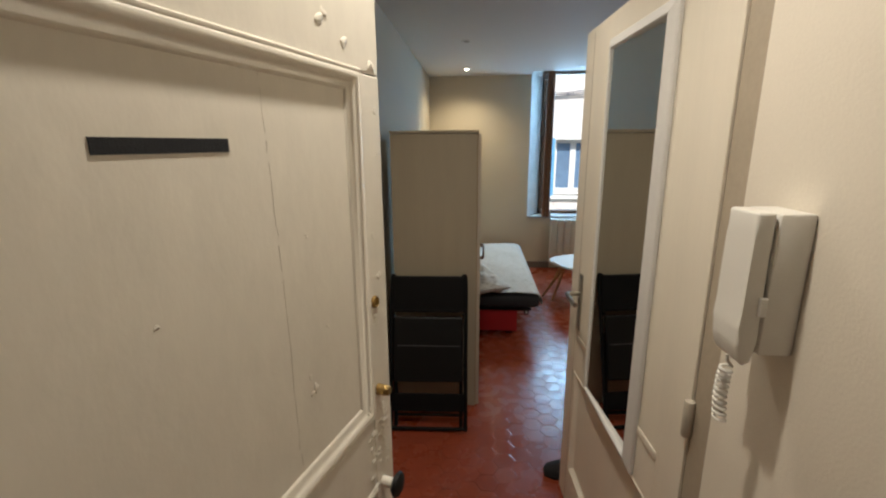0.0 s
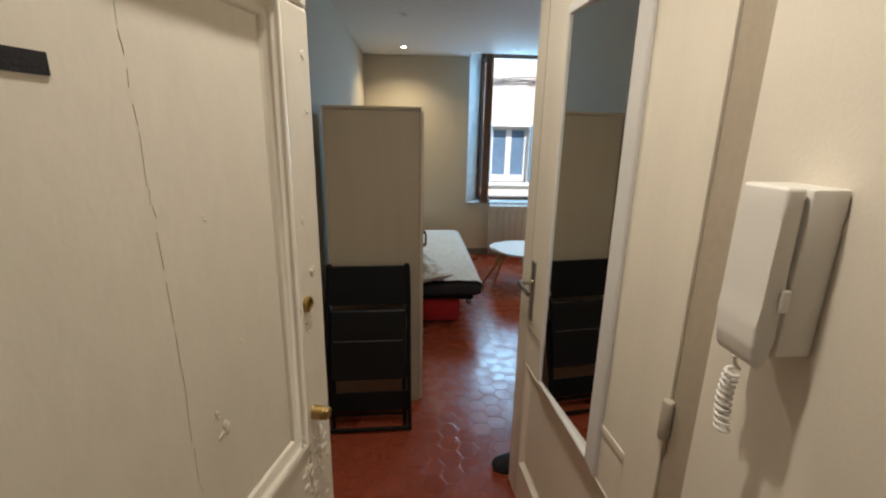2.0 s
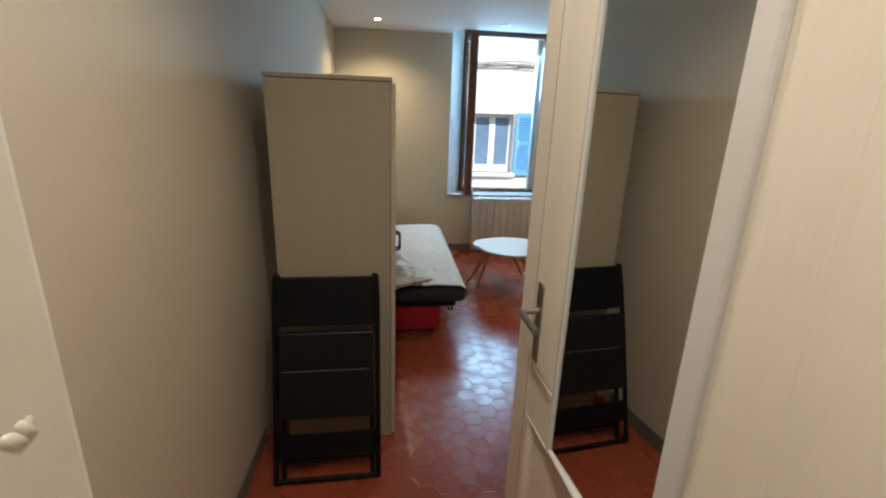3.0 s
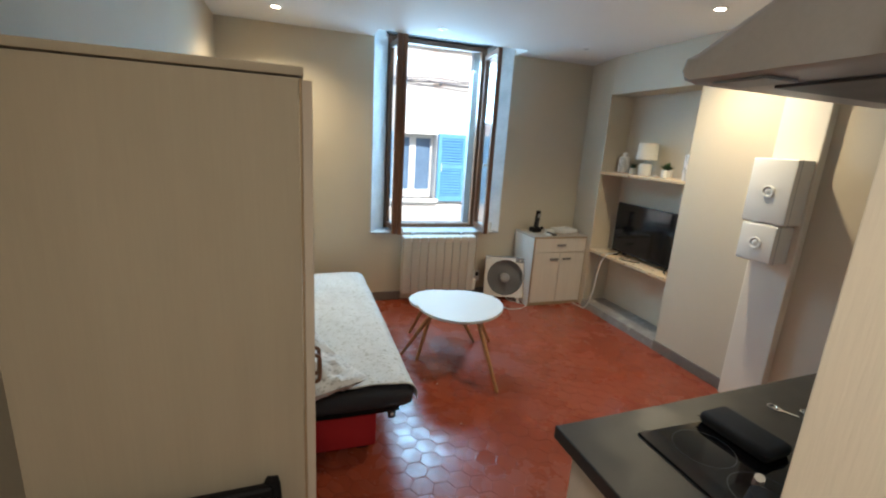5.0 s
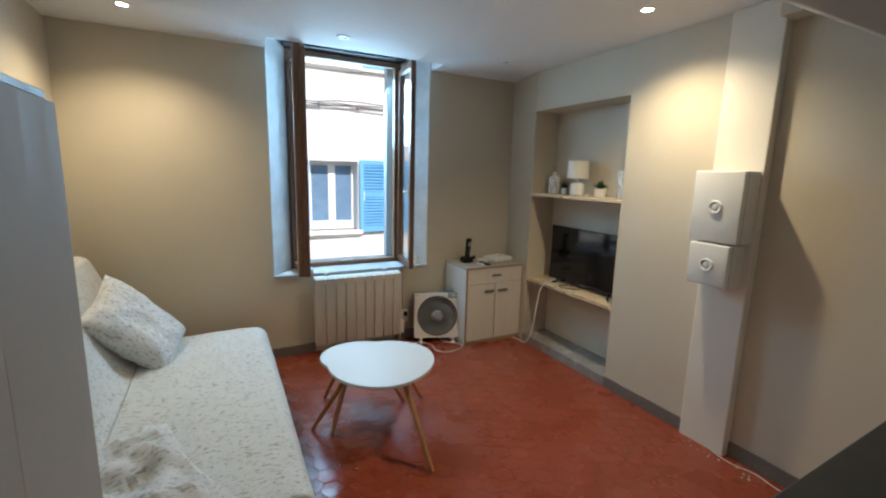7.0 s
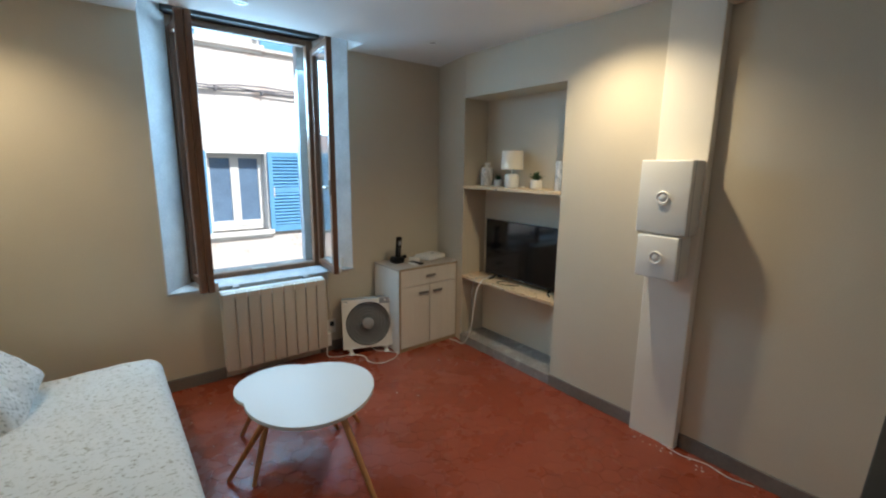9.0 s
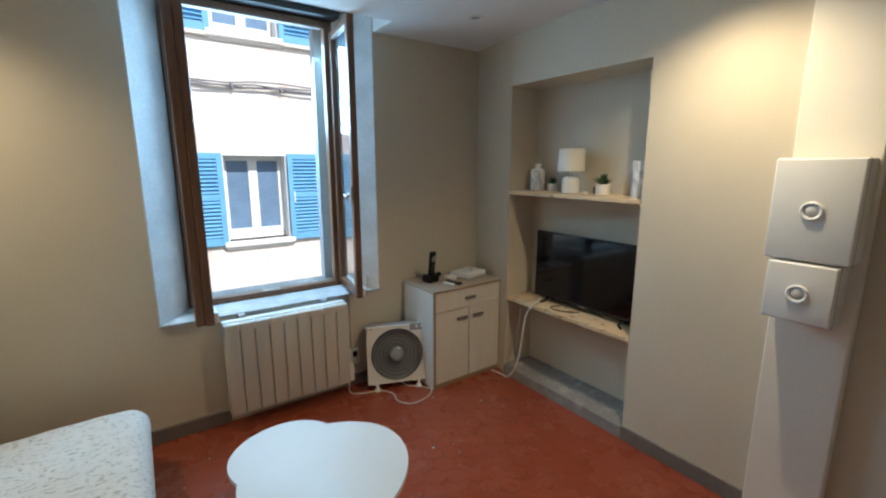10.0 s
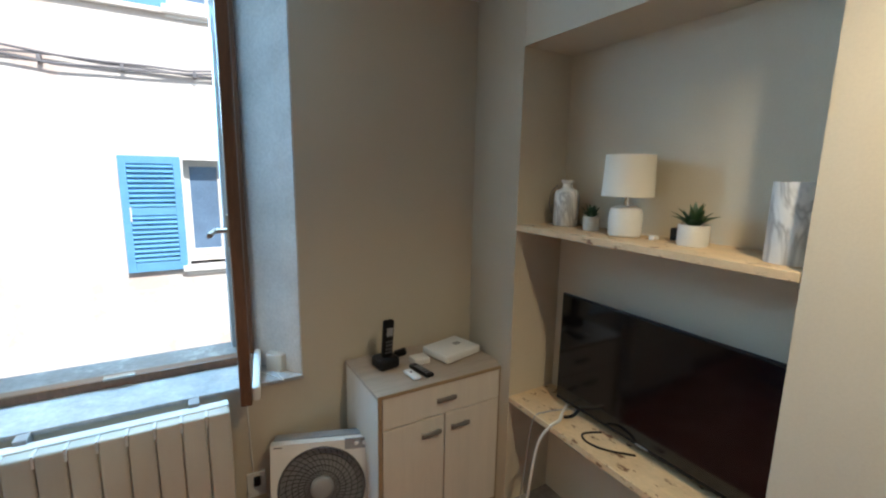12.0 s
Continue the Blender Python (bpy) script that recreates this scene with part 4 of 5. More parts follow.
dw = part("drawer", box(0.021, SW - 0.021, 0.001, 0.018, 0.575, 0.718, 0.002), M_CAB, sb)
bow(SW / 2, 0.65, dw)
d1 = part("door", box(0.021, SW / 2 - 0.003, 0.001, 0.018, 0.033, 0.569, 0.002), M_CAB, sb)
bow(SW / 2 - 0.075, 0.505, d1)
d2 = part("door", box(SW / 2 + 0.003, SW - 0.021, 0.001, 0.018, 0.033, 0.569, 0.002), M_CAB, sb)
bow(SW / 2 + 0.075, 0.505, d2)
# things on it
ph = thing("cordless_phone", pose(2.765, 6.02, 0.737, 0, 0, 8) @ Matrix.Diagonal((1.15, 1.15, 1.12, 1)), "black cordless phone standing in its charging base", "phone")
part("base", box(-0.045, 0.045, -0.04, 0.045, 0, 0.05, 0.014, seg=3), M_BLACKPL, ph, smooth=True)
hs = part("handset", box(-0.022, 0.022, -0.013, 0.013, 0.03, 0.21, 0.008, m=pose(0, 0.0, 0, 6), seg=3), M_BLACKPL, ph, smooth=True)
part("display", box(-0.014, 0.014, -0.0155, -0.012, 0.145, 0.18, 0.001, m=pose(0, 0, 0, 6)), M_GREYPL, hs, "grey display")
for r in range(4):
    for c in range(3):
        part("key", box(-0.015 + c * 0.011, -0.007 + c * 0.011, -0.015, -0.012, 0.068 + r * 0.016, 0.076 + r * 0.016, 0.001, m=pose(0, 0, 0, 6)), M_DGREYPL, hs)
rt = thing("router", pose(3.115, 6.01, 0.737, 0, 0, 14), "flat white internet router box", "router")
part("case", box(-0.115, 0.115, -0.09, 0.09, 0.004, 0.042, 0.006), M_WHITE, rt, smooth=True)
part("mark", box(0.02, 0.06, -0.01, 0.02, 0.0418, 0.0426), M_GREYPL, rt, "small grey printed mark")
part("foot_plate", box(-0.1, 0.1, -0.075, 0.075, 0, 0.005), M_DGREYPL, rt)
bx = tagged(part("plastic_box", box(2.885, 2.965, 5.955, 6.025, 0.737, 0.768, 0.006), M_PLASTIC, smooth=True), "small square white plastic box", "box")
rc = thing("remote_control", pose(2.885, 5.895, 0.737, 0, 0, 10), "black remote control with small grey keys", "remote")
part("case", box(-0.02, 0.02, -0.07, 0.07, 0, 0.016, 0.005), M_BLACKPL, rc, smooth=True)
for r in range(5):
    for c in range(3):
        part("key", box(-0.013 + c * 0.01, -0.007 + c * 0.01, -0.05 + r * 0.02, -0.042 + r * 0.02, 0.0155, 0.018), M_GREYPL, rc)
r2 = thing("slim_remote", pose(2.83, 5.875, 0.737, 0, 0, 6), "small rounded white remote control", "remote")
part("case", box(-0.018, 0.018, -0.05, 0.05, 0, 0.017, 0.008, seg=4), M_WHITE, r2, smooth=True)
part("key", lathe([(0, 0.002), (0.005, 0.002), (0.006, 0)], 12, m=pose(0, 0.01, 0.0165)), M_BLACKPL, r2)
ad = thing("adaptor_plug", pose(2.87, 6.08, 0.737, 0, 0, -30), "black plug-in adaptor with its curled cable", "adaptor")
part("body", box(-0.03, 0.03, -0.016, 0.016, 0, 0.03, 0.006, m=pose(0, 0, 0.012, 0, -20, 0)), M_BLACKPL, ad)
part("cable", tube(smooth_path([(-0.03, 0, 0.015), (-0.06, 0.0, 0.03), (-0.08, -0.03, 0.012), (-0.05, -0.04, 0.004), (-0.02, -0.03, 0.004)], 6), 0.003, 6), M_BLACKPL, ad)

# ---- niche: shelves and what stands on them ----
for z0, z1 in ((0.602, 0.628), (1.394, 1.419)):
    tagged(part("shelf_board", box(3.228, 3.498, 4.675, 5.687, z0, z1, 0.002), M_PINE), "rough knotty pine shelf board in the niche", "shelf", "niche shelves")
SZ = 1.4195
vs_ = thing("bottle_vase", pose(3.40, 5.575, SZ), "white marbled ceramic bottle vase", "vase")
part("body", lathe([(0, 0), (0.048, 0.002), (0.052, 0.01), (0.052, 0.13), (0.046, 0.148), (0.024, 0.158), (0.02, 0.165), (0.02, 0.178), (0.026, 0.184), (0.026, 0.192), (0.018, 0.192), (0.015, 0.17), (0, 0.165)], 36), M_MARBLE, vs_, smooth=True)
part("cord_loop", tube(smooth_path([(-0.02, 0.035, 0.17), (-0.03, 0.06, 0.14), (-0.03, 0.07, 0.09), (-0.02, 0.062, 0.05)], 6), 0.002, 6), M_CABLE, vs_)


def succulent(m, label, pot_r, pot_h, leaf, leaves, seed):
    p = thing("potted_succulent", m, label, "plant")
    part("pot", lathe([(0, 0), (pot_r * 0.93, 0), (pot_r, 0.006), (pot_r, pot_h), (pot_r * 0.9, pot_h), (pot_r * 0.88, pot_h - 0.012), (0, pot_h - 0.012)], 32), M_CERAMIC, p, "white ceramic pot", smooth=True)
    part("soil", lathe([(0, pot_h - 0.008), (pot_r * 0.88, pot_h - 0.010)], 20), M_SOIL, p)
    rn = random.Random(seed)
    for k in range(leaves):
        ring_ = k % 3
        a = k * 2.399 + rn.uniform(-.2, .2)
        tilt = (0.95, 0.6, 0.25)[ring_] + rn.uniform(-.1, .1)
        l = leaf * rn.uniform(0.85, 1.1)
        bm = bmesh.new()
        rows = []
        for i in range(6):
            f = i / 5
            wd_ = 0.17 * l * (1 - f ** 2.2) + 0.0008
            th_ = tilt * (0.7 + 0.4 * f)
            x, z = l * f * math.sin(th_), l * f * math.cos(th_)
            rows.append([bm.verts.new((x, -wd_, z + 0.12 * wd_)), bm.verts.new((x + 0.3 * wd_, 0, z - 0.3 * wd_)), bm.verts.new((x, wd_, z + 0.12 * wd_)), bm.verts.new((x - 0.15 * wd_, 0, z + 0.05 * wd_))])
        for r_, s_ in zip(rows, rows[1:]):
            for i in range(4):
                bm.faces.new((r_[i], r_[(i + 1) % 4], s_[(i + 1) % 4], s_[i]))
        bmesh.ops.transform(bm, matrix=pose(0, 0, pot_h - 0.012, 0, 0, math.degrees(a)), verts=bm.verts)
        part("leaf", bm, M_LEAF, p, smooth=True)
    return p


succulent(pose(3.385, 5.425, SZ), "small green plant in a white ceramic pot", 0.031, 0.055, 0.06, 18, 2)
succulent(pose(3.385, 5.02, SZ), "spiky green succulent in a white ceramic pot", 0.045, 0.066, 0.078, 30, 5)
tl = thing("table_lamp", pose(3.365, 5.255, SZ), "table lamp with cream drum shade and ceramic base", "lamp")
part("base", lathe([(0, 0), (0.05, 0), (0.056, 0.006), (0.057, 0.08), (0.050, 0.10), (0.03, 0.108), (0, 0.108)], 36), M_CERAMIC, tl, "white dimpled ceramic base", smooth=True)
part("neck", lathe([(0.009, 0.105), (0.009, 0.15), (0, 0.15)], 16), M_CHROME, tl, "chrome neck")
part("shade", lathe([(0.086, 0.142), (0.0875, 0.142), (0.082, 0.285), (0.0805, 0.285), (0.0845, 0.143)], 40), M_SHADE, tl, "cream fabric shade", smooth=True)
part("shade_ring", lathe([(0.0, 0.15), (0.084, 0.15), (0.084, 0.152), (0, 0.152)], 32), M_SHADE, tl)
part("cord", tube(smooth_path([(0.05, 0, 0.006), (0.08, -0.04, 0.004), (0.06, -0.09, 0.004), (0.02, -0.10, 0.006)], 6), 0.0025, 6), M_PLASTIC, tl)
part("switch", box(0.0, 0.035, -0.115, -0.095, 0.0, 0.014, 0.004), M_PLASTIC, tl, "white inline switch")
tagged(part("small_black_clock", box(3.43, 3.465, 5.085, 5.125, SZ, SZ + 0.042, 0.003), M_BLACKPL), "small black cube clock on the shelf", "clock")
mv = thing("cylinder_vase", pose(3.345, 4.74, SZ), "tall white marbled cylinder vase", "vase")
part("body", lathe([(0, 0), (0.058, 0), (0.06, 0.004), (0.06, 0.205), (0.055, 0.205), (0.053, 0.01), (0, 0.01)], 40), M_MARBLE, mv, smooth=True)
tv = thing("television", pose(3.385, 5.11, 0.6285), "black flat television on two splayed feet", "television")
part("back_shell", box(0.0, 0.045, -0.40, 0.40, 0.06, 0.48, 0.01), M_BLACKPL, tv)
part("bezel", box(-0.012, 0.002, -0.425, 0.425, 0.032, 0.512, 0.003), M_BLACKPL, tv)
part("screen", box(-0.0145, -0.011, -0.416, 0.416, 0.048, 0.504, 0.0005), M_SCREEN, tv, "glossy black screen")
part("badge", box(-0.0135, -0.012, -0.025, 0.025, 0.037, 0.043), M_GREYPL, tv)
for y in (-0.3, 0.29):
    part("foot", tube(smooth_path([(-0.07, y + (0.03 if y > 0 else -0.03), 0.006), (-0.04, y + 0.01, 0.014), (0.0, y, 0.045), (0.03, y + 0.01, 0.014), (0.06, y, 0.006)], 4), 0.007, 8), M_BLACKPL, tv)
tagged(part("black_cable", tube(smooth_path([(3.36, 5.12, 0.633), (3.29, 5.20, 0.632), (3.27, 5.27, 0.632), (3.30, 5.31, 0.632), (3.37, 5.28, 0.634)], 8), 0.004, 7), M_BLACKPL), "black cable lying on the pine shelf", "cable")
tagged(part("white_cable", tube(smooth_path([(3.42, 5.50, 0.636), (3.34, 5.46, 0.638), (3.27, 5.41, 0.645), (3.215, 5.40, 0.642), (3.197, 5.445, 0.55), (3.19, 5.468, 0.40), (3.195, 5.50, 0.22), (3.20, 5.555, 0.085), (3.19, 5.61, 0.012), (3.185, 5.68, 0.008), (3.17, 5.77, 0.008)], 8), 0.0062, 8), M_PLASTIC, smooth=True), "white television cable hanging from the niche shelf", "cable")
tagged(part("thin_cable", tube(smooth_path([(3.40, 5.46, 0.634), (3.28, 5.50, 0.632), (3.218, 5.51, 0.6), (3.205, 5.53, 0.35), (3.205, 5.56, 0.13), (3.2, 5.58, 0.01)], 8), 0.0025, 6), M_GREYPL), "thin grey cable hanging from the niche shelf", "cable")


# ---- meter boxes on the column ----
def meter_box(y0, y1, z0, z1, x0, label):
    b = thing("meter_box", pose(3.195, 0, 0), label, "electric box", "meter boxes on the column")
    part("case", box(x0 - 3.195, -0.001, y0, y1, z0, z1, 0.008, seg=3), M_PLASTIC, b, smooth=True)
    part("cover_gap", box(x0 - 3.195 + 0.03, x0 - 3.195 + 0.033, y0 - 0.0008, y1 + 0.0008, z0 - 0.0008, z1 + 0.0008), M_GREYPL, b)
    c = ((y0 + y1) / 2, (z0 + z1) / 2 - 0.002)
    part("lock_ring", lathe([(0.024, 0.0), (0.036, 0.0), (0.036, 0.006), (0.031, 0.011), (0.024, 0.007), (0.022, -0.002)], 28, m=pose(x0 - 3.195, c[0], c[1], 0, -90, 0)), M_WHITE, b, smooth=True)
    part("lock_button", lathe([(0, 0.009), (0.015, 0.008), (0.021, 0.003), (0.022, 0)], 24, m=pose(x0 - 3.195, c[0], c[1], 0, -90, 0)), M_FRAME, b, "pale grey lock button", smooth=True)


meter_box(3.765, 4.03, 1.245, 1.628, 3.056, "large white plastic meter box on the column")
meter_box(3.79, 4.01, 1.005, 1.235, 3.048, "smaller white plastic meter box on the column")

# ---- kitchen ----
wt = thing("worktop", pose(0, 0, 0), "black laminate kitchen worktop", "worktop")
part("slab", prism([(1.008, 2.252), (3.248, 2.252), (3.248, 2.955), (1.008, 2.858)], 0.862, 0.9, r=0.004), M_COUNTER, wt)
for x0, x1 in ((1.03, 1.62), (1.625, 2.22), (2.225, 3.24)):
    kc = thing("kitchen_cabinet", pose(x0, 2.255, 0), "white kitchen base cabinet under the worktop", "kitchen cabinet", "kitchen base cabinets")
    w_ = x1 - x0
    part("body", box(0, w_, 0, 0.53, 0.1, 0.86, 0.002), M_CAB, kc)
    part("plinth", box(0, w_, 0, 0.48, 0, 0.1), M_BASE, kc)
    d_ = part("door", box(0.003, w_ - 0.003, 0.531, 0.55, 0.105, 0.855, 0.002), M_CAB, kc)
    part("handle", tube(smooth_path([(w_ / 2 - 0.06, 0.55, 0.8), (w_ / 2 - 0.055, 0.575, 0.8), (w_ / 2 + 0.055, 0.575, 0.8), (w_ / 2 + 0.06, 0.55, 0.8)], 4), 0.006, 8), M_METAL, d_)
hb = thing("hob", pose(1.2, 2.44, 0.9005), "black glass hob set on the worktop", "hob")
part("glass", box(0, 0.32, 0, 0.335, 0, 0.006, 0.002), M_HOB, hb)
for y in (0.09, 0.245):
    part("zone_ring", lathe([(0.069, 0.0061), (0.07, 0.0063), (0.071, 0.0061)], 40, m=pose(0.12, y, 0)), M_GRILLE, hb)
pc = thing("black_case", pose(1.455, 2.69, 0.907, 0, 0, 4), "small black zipped case lying on the hob", "case")
part("body", box(-0.05, 0.05, -0.09, 0.09, 0, 0.034, 0.012, seg=3), M_BLACKCLOTH, pc, smooth=True)
part("zip", box(-0.0508, 0.0508, -0.0908, 0.0908, 0.016, 0.0185, 0.0005), M_BLACKPL, pc)
sk = thing("sink", pose(2.33, 2.46, 0.9005), "stainless steel sink with draining board", "sink")
bm = bmesh.new()
for b in ((0, 0.85, 0.29, 0.34, 0, 0.006), (0, 0.85, 0, 0.05, 0, 0.006), (0, 0.06, 0.05, 0.29, 0, 0.006), (0.44, 0.85, 0.05, 0.29, 0, 0.005)):
    box(*b, 0.0015, bm=bm)
part("rim", bm, M_SINK, sk)
part("bowl", box(0.06, 0.44, 0.05, 0.29, -0.0004, 0.0012), M_SINK, sk)
for k in range(7):
    part("drain_rib", box(0.48, 0.82, 0.075 + k * 0.03, 0.085 + k * 0.03, 0.005, 0.008, 0.001), M_SINK, sk)
part("tap", tube(smooth_path([(0.25, 0.02, 0.0), (0.25, 0.02, 0.14), (0.25, 0.04, 0.2), (0.25, 0.1, 0.21), (0.25, 0.15, 0.17)], 6), 0.011, 12), M_CHROME, sk, "chrome tap", smooth=True)
part("tap_lever", tube([(0.25, 0.02, 0.1), (0.20, 0.05, 0.13)], 0.006, 8), M_CHROME, sk)


def key_set(m, label):
    k = thing("door_key", m, label, "key", "keys on the worktop")
    part("bow", lathe([(0.006, 0), (0.013, 0), (0.013, 0.003), (0.006, 0.003), (0.006, 0)], 20), M_CHROME, k)
    part("blade", box(0.012, 0.05, -0.004, 0.004, 0, 0.0025, 0.0005), M_CHROME, k)
    part("ring", tube([(-0.012 + 0.012 * math.cos(t / 10 * math.pi), 0.012 * math.sin(t / 10 * math.pi), 0.006) for t in range(21)], 0.0014, 6), M_CHROME, k)


key_set(pose(1.70, 2.77, 0.9005, 0, 0, -60), "small chrome key with a ring on the worktop")
key_set(pose(1.775, 2.73, 0.9005, 0, 0, -25), "small chrome key lying on the black worktop")
hd = thing("cooker_hood", pose(1.064, 2.252, 0), "grey metal visor cooker hood on the wall", "cooker hood")
bm = bmesh.new()
prof = [(0.0, 1.735), (0.445, 1.735), (0.46, 1.741), (0.468, 1.754), (0.462, 1.772), (0.44, 1.79), (0.28, 1.865), (0.12, 1.95), (0.0, 2.0)]
xs = [0.0, 0.012, 0.03, 0.57, 0.588, 0.6]
rows = []
for i, x in enumerate(xs):
    ins = (0.016, 0.005, 0, 0, 0.005, 0.016)[i]
    rows.append([bm.verts.new((x, max(0, y - ins if y > 0 else 0), z - (ins if z > 1.78 else -ins * 0.3))) for y, z in prof])
for a, b in zip(rows, rows[1:]):
    for i in range(len(prof)):
        j = (i + 1) % len(prof)
        bm.faces.new((a[i], a[j], b[j], b[i]))
bm.faces.new(rows[0])
bm.faces.new(rows[-1][::-1])
part("shell", bm, M_HOOD, hd, smooth=True)
part("filter", box(0.12, 0.48, 0.06, 0.36, 1.729, 1.7345, 0.001), M_DGREYPL, hd, "dark filter grille")
part("lamp_cover", box(0.02, 0.09, 0.30, 0.40, 1.730, 1.7345, 0.001), M_GREYPL, hd)

# ---- ceiling spots ----
# The last fixture only goes with the added hall fill, out of view.
for x, y, on in SPOTS:
    sp = thing("ceiling_spot", pose(x, y, CEIL), "lit recessed ceiling spot, real or added as fill" if on else "white recessed ceiling spot switched off", "ceiling light", "recessed ceiling spots")
    part("ring", lathe([(0.028, -0.001), (0.03, -0.006), (0.042, -0.005), (0.045, 0.001)], 28), M_WHITE, sp, smooth=True)
    part("bulb", lathe([(0, -0.003), (0.02, -0.003), (0.028, -0.001)], 24), M_LAMP if on else M_GREYPL, sp)
sbx = thing("plug_adaptor", pose(2.325, 6.285, 0.7085, 0, 0, -42), "small white plug adaptor on the window sill", "adaptor")
part("case", box(-0.042, 0.042, -0.022, 0.022, 0, 0.085, 0.006), M_PLASTIC, sbx, smooth=True)
part("cable", tube(smooth_path([(0.02, -0.018, 0.01), (0.04, -0.05, 0.004), (0.09, -0.09, 0.004), (0.0, -0.06, 0.004), (-0.08, -0.03, 0.004)], 6), 0.003, 6), M_PLASTIC, sbx)

# ---- outside: street and the house across it ----
tagged(part("ground", box(-60, 60, -60, 70, -6.2, -5.0), M_STREET), "grey asphalt street far below", "ground", kind="structure")
FYO = 9.815
hs_ = thing("house", pose(0, FYO, -5.0), "pale limewashed house with blue louvred shutters", "house")


def facade_wall(holes, x0, x1, z0, z1):
    bm = bmesh.new()
    xs = sorted({x0, x1, *[h[0] for h in holes], *[h[1] for h in holes]})
    zs = sorted({z0, z1, *[h[2] for h in holes], *[h[3] for h in holes]})
    grid = {(x, z): bm.verts.new((x, 0, z)) for x in xs for z in zs}
    for a, b in zip(xs, xs[1:]):
        for c, d in zip(zs, zs[1:]):
            if not any(h[0] <= a and b <= h[1] and h[2] <= c and d <= h[3] for h in holes):
                bm.faces.new((grid[a, c], grid[b, c], grid[b, d], grid[a, d]))
    back = bmesh.ops.extrude_face_region(bm, geom=list(bm.faces))
    bmesh.ops.translate(bm, vec=(0, 0.35, 0), verts=[v for v in back["geom"] if isinstance(v, bmesh.types.BMVert)])
    return bm


WINS = [(1.985, 2.80, 5.575, 6.735), (1.985, 2.80, 8.26, 9.5), (-1.2, -0.4, 5.575, 6.735), (5.0, 5.8, 5.575, 6.735), (-1.2, -0.4, 8.26, 9.5), (5.0, 5.8, 8.26, 9.5)]
part("wall", facade_wall(WINS, -7, 11, 0, 10.2), M_FACADE, hs_)
part("backing", box(-7, 11, 0.36, 0.5, 0, 10.2), M_DARK, hs_)
part("roof", box(-7.2, 11.2, -0.35, 3, 10.2, 10.4, 0.02), M_ROOF, hs_, "terracotta tile roof")
part("cornice", box(-7, 11, -0.06, 0, 8.17, 8.225, 0.01), M_FACADE, hs_, "plain string course")
part("lower_plaster", box(-7, 11, -0.008, 0, 0, 5.32, 0.002), M_FACADE, hs_)
for (a, b, c, d) in WINS:
    wn_ = part("window", box(a, b, 0.20, 0.24, c, c + 0.06), M_PVC, hs_)
    bm = bmesh.new()
    m_ = (a + b) / 2
    for q in ((a, a + 0.07, c + 0.06, d), (b - 0.07, b, c + 0.06, d), (a + 0.07, b - 0.07, d - 0.08, d), (m_ - 0.06, m_ + 0.06, c + 0.06, d - 0.08), (a + 0.07, m_ - 0.06, c + 0.06, c + 0.14), (m_ + 0.06, b - 0.07, c + 0.06, c + 0.14)):
        box(q[0], q[1], 0.19, 0.24, q[2], q[3], 0.006, bm=bm)
    part("frame", bm, M_PVC, wn_, "white window frame")
    for p0, p1 in ((a + 0.07, m_ - 0.06), (m_ + 0.06, b - 0.07)):
        part("pane", box(p0, p1, 0.212, 0.22, c + 0.14, d - 0.08), M_FARGLASS, wn_, "dark window pane")
    part("sill", box(a - 0.06, b + 0.06, -0.07, 0.19, c - 0.075, c, 0.008), M_PVC, wn_, "white stone sill")
    part("sill_moulding", box(a - 0.03, b + 0.03, -0.035, 0.0, c - 0.115, c - 0.075, 0.006), M_PVC, wn_)
    for x0, x1, z0, z1 in ((a, a + 0.012, c, d), (b - 0.012, b, c, d), (a + 0.012, b - 0.012, d - 0.012, d)):
        part("reveal_lining", box(x0, x1, -0.004, 0.19, z0, z1), M_PVC, wn_)
    for s, (x0, x1) in ((-1, (a - 0.555, a - 0.01)), (1, (b + 0.01, b + 0.555))):
        shu = part("shutter", box(x0, x0 + 0.07, -0.065, -0.025, c - 0.04, d + 0.02, 0.004), M_BLUE, hs_, "blue louvred shutter")
        part("stile", box(x1 - 0.07, x1, -0.065, -0.025, c - 0.04, d + 0.02, 0.004), M_BLUE, shu)
        mid = c + (d - c) * 0.52
        for z0, z1 in ((c - 0.04, c + 0.06), (mid - 0.04, mid + 0.04), (d - 0.06, d + 0.02)):
            part("rail", box(x0 + 0.07, x1 - 0.07, -0.062, -0.028, z0, z1, 0.003), M_BLUE, shu)
        part("panel", box(x0 + 0.07, x1 - 0.07, -0.034, -0.028, c, d), M_BLUE, shu)
        for z0, z1 in ((c + 0.06, mid - 0.04), (mid + 0.04, d - 0.06)):
            k = max(3, int((z1 - z0) / 0.05))
            for i in range(k):
                z = z0 + (i + 0.5) * (z1 - z0) / k
                part("slat", box(x0 + 0.07, x1 - 0.07, -0.02, 0.02, -0.005, 0.005, m=pose(0, -0.052, z, 40)), M_BLUE, shu)
        part("latch", tube([((x0 + x1) / 2 - 0.2, -0.07, mid + 0.05), ((x0 + x1) / 2 - 0.2, -0.075, mid - 0.1)], 0.008, 6), M_PVC, shu)
cables = thing("facade_cables", pose(0, FYO, 0), "grey cables clipped along the house wall", "cables")
for dz, s in ((0, 0.0), (0.035, 1.3), (-0.02, 2.2)):
    part("cable", tube([(x * 0.35 - 7, -0.05 - 0.01 * s, 2.62 + dz + 0.025 * math.sin(x * 0.9 + s) + 0.012 * math.sin(x * 2.3 + s)) for x in range(52)], 0.011, 6), M_CABLE, cables)
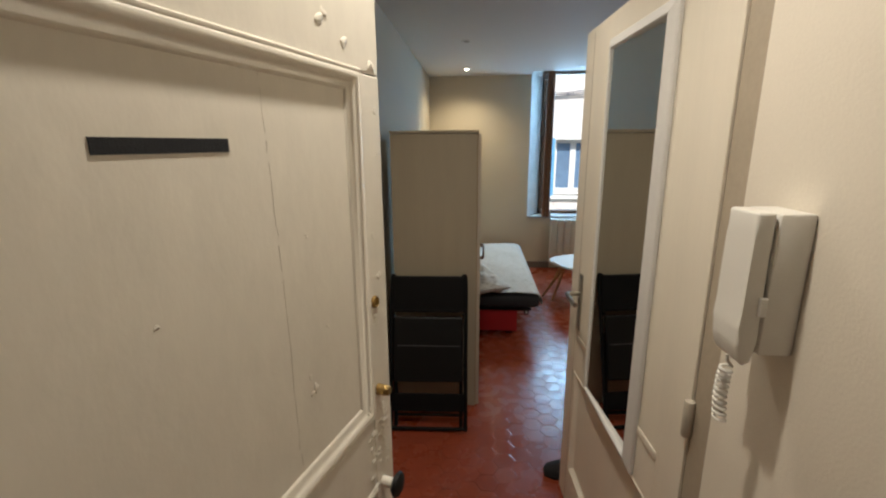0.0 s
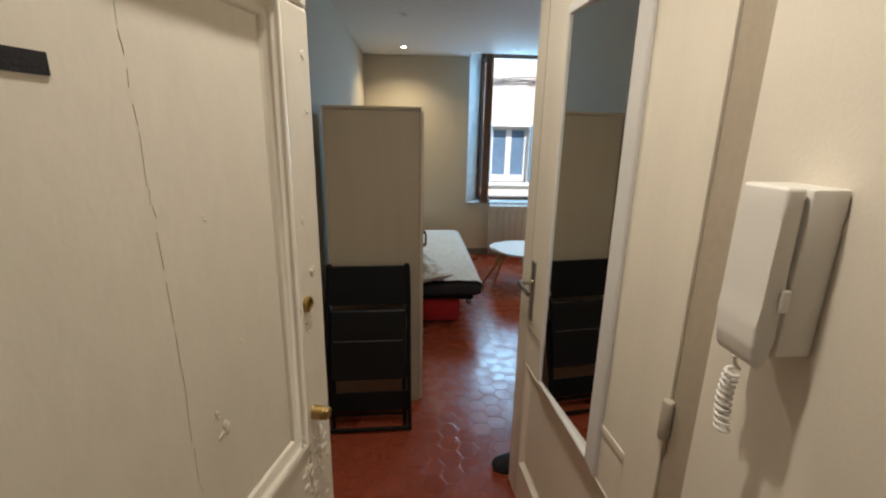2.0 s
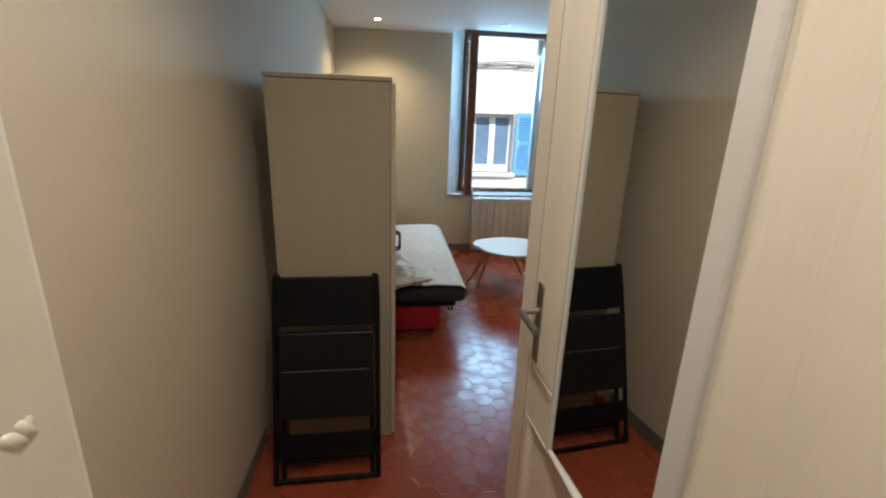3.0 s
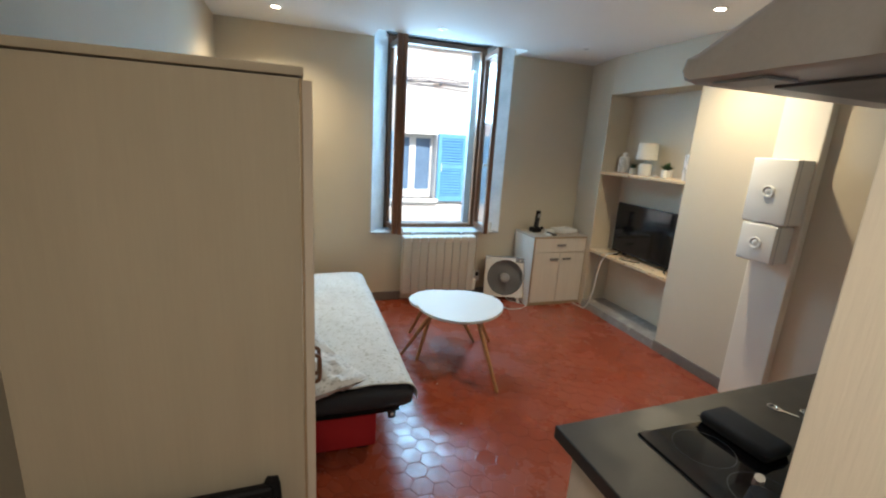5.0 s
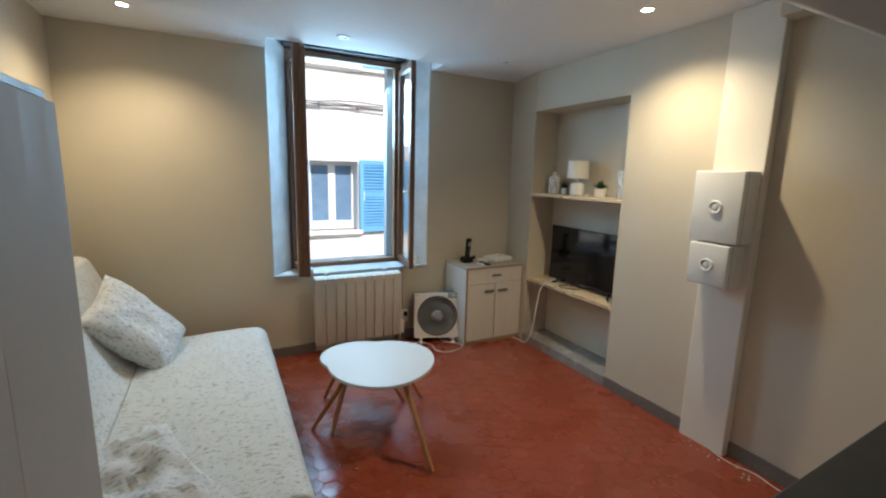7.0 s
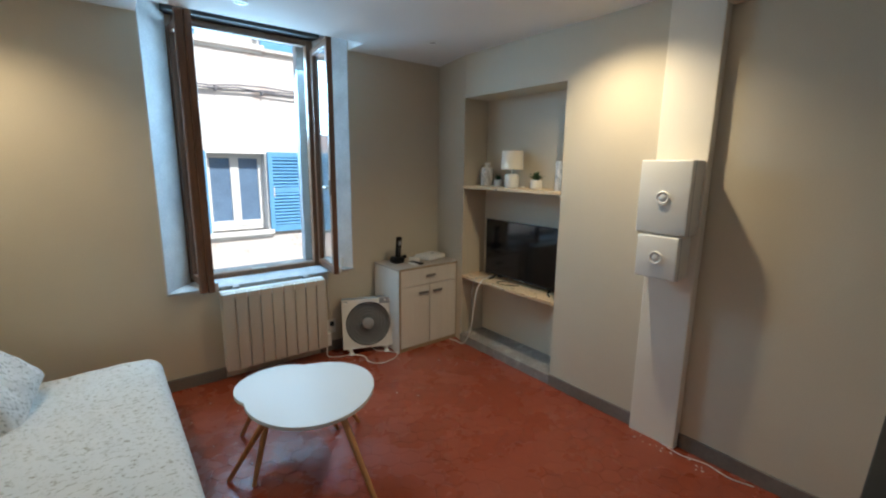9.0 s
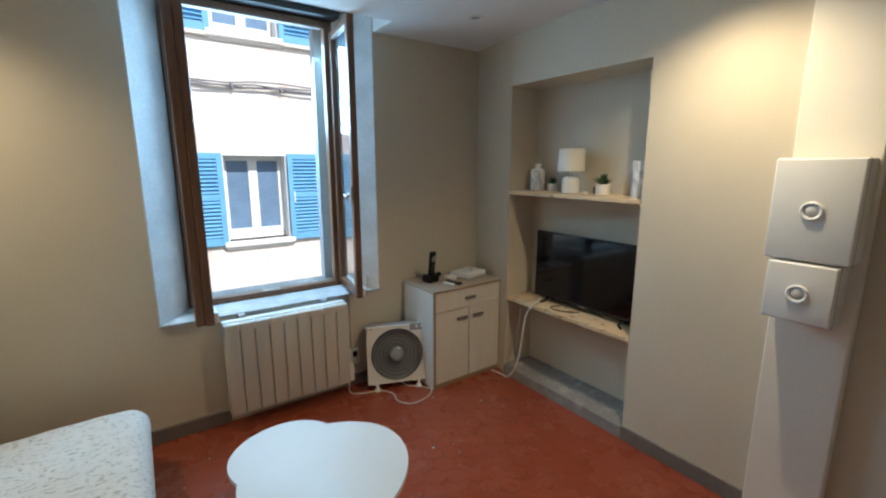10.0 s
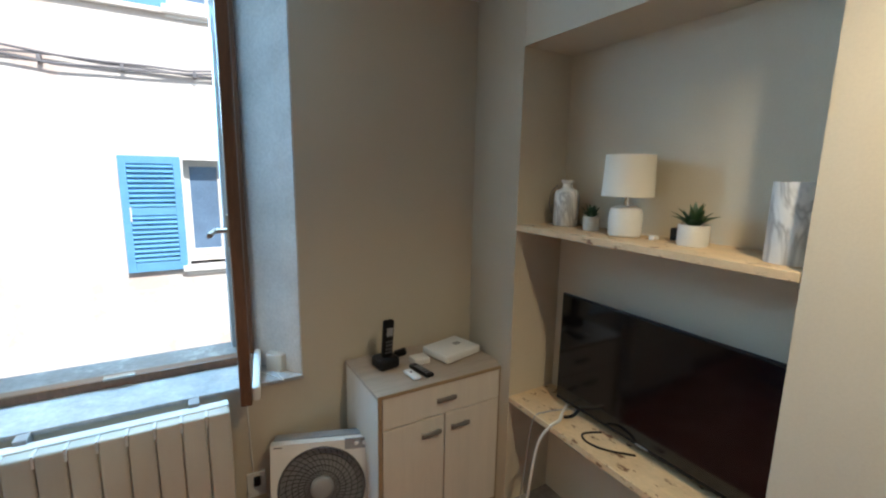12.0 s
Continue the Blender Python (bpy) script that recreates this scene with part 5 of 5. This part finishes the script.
for x in range(-5, 11):
    tagged(part("cable_clip", box(x * 0.62 + 0.3, x * 0.62 + 0.33, FYO - 0.08, FYO, 2.57, 2.64, 0.004), M_CABLE), "small grey cable clip on the house wall", "clip", "cable clips")
os_ = part("outer_jamb", box(2.165, 2.24, 6.625, 6.70, 0.727, 2.55, 0.004), M_JAMB, win, "pale blue painted outer jamb")

# ---- wall tiles by the worktop ----
rnd = random.Random(11)
tp = thing("tile_splashback", pose(3.25, 2.255, 0.902), "beige wood-look plank tiles above the worktop", "wall tiles", kind="structure")
for r in range(8):
    end = 0.655 + (0.03 if r % 2 else 0.0)
    y = end
    off = 0.22 if r % 2 else 0.34
    while y > 0.01:
        l = min(off, y)
        part("tile", box(-0.008, 0, y - l + 0.001, y - 0.001, r * 0.078 + 0.001, (r + 1) * 0.078 - 0.001, 0.001), M_TILEWALL, tp)
        y -= l
        off = 0.36

# ---- chips of plaster and a thin wire on the floor ----
rnd = random.Random(21)
bm = bmesh.new()
for k in range(46):
    if k < 18:
        x, y = 3.17 + rnd.uniform(-0.06, 0.015), rnd.uniform(3.55, 4.05)
    elif k < 30:
        x, y = rnd.uniform(2.2, 3.1), rnd.uniform(5.0, 5.7)
    else:
        x, y = rnd.uniform(0.98, 1.5), rnd.uniform(4.0, 5.95)
    q = rnd.uniform(0.002, 0.007)
    box(-q, q, -q * 0.5, q * 0.5, 0, q * 0.3, bm=bm, m=pose(x, y, 0.0005, 0, 0, rnd.uniform(0, 180)))
tagged(part("plaster_chips", bm, M_REVEAL), "tiny pale plaster chips scattered on the tiles", "debris", kind="stuff")
tagged(part("floor_wire", tube(smooth_path([(3.19, 3.82, 0.004), (3.17, 3.7, 0.004), (3.2, 3.58, 0.004), (3.18, 3.46, 0.004), (3.21, 3.36, 0.004)], 6), 0.0025, 6), M_PLASTIC), "thin white wire on the floor by the wall", "wire")

# ---- floor tiles ----
R = 0.0625
def hex_mesh(r, cut):
    """One six-sided tile, slightly pillowed, as vertices and faces."""
    vs, fs = [], []
    for rr, z in ((r, -0.0013), (r - cut * 0.5, -0.0004), (r - cut * 2.6, 0.0)):
        vs += [(rr * math.cos(math.pi / 3 * i), rr * math.sin(math.pi / 3 * i), z) for i in range(6)]
    for k in (0, 6):
        for i in range(6):
            j = (i + 1) % 6
            fs.append((k + i, k + j, k + 6 + j, k + 6 + i))
    fs.append(tuple(range(12, 18)))
    return vs, fs


VS, FS = hex_mesh(R - 0.0006, 0.0013)
tile_me = bpy.data.meshes.new("tile")
tile_me.from_pydata(VS, [], FS)
tile_me.materials.append(M_TILE)
rest_v, rest_f = [], []
rnd = random.Random(3)
cols = int(4.2 / (1.5 * R)) + 2
rows_n = int(7.7 / (math.sqrt(3) * R)) + 2
near, far = [], []
for i in range(cols):
    for j in range(rows_n):
        x = -0.3 + 1.5 * R * i
        y = -1.35 + math.sqrt(3) * R * (j + 0.5 * (i % 2))
        if x > 3.55 or y > 6.3:
            continue
        if x > 0.95 and y < 2.45:
            continue
        (near if 0.35 < x < 1.25 and 2.75 < y < 5.2 else far).append((x, y))
for n_, (x, y) in enumerate(near + far):
    tx, ty, dz = rnd.gauss(0, 0.006), rnd.gauss(0, 0.006), rnd.uniform(-0.0006, 0.0002)
    if n_ < 300 and n_ < len(near):
        t_ = new("tile", tile_me)
        t_.parent = floor
        t_.matrix_basis = pose(x, y, dz, math.degrees(tx) , math.degrees(ty), 60 * rnd.randrange(6))
    else:
        b_ = len(rest_v)
        rest_v += [(x + a, y + b, dz + c + tx * b - ty * a) for a, b, c in VS]
        rest_f += [tuple(k + b_ for k in f) for f in FS]
me = bpy.data.meshes.new("floor_tiles")
me.from_pydata(rest_v, [], rest_f)
me.materials.append(M_TILE)
ft = new("floor_tiles", me)
ft.parent = floor
tagged(ft, kind="stuff")
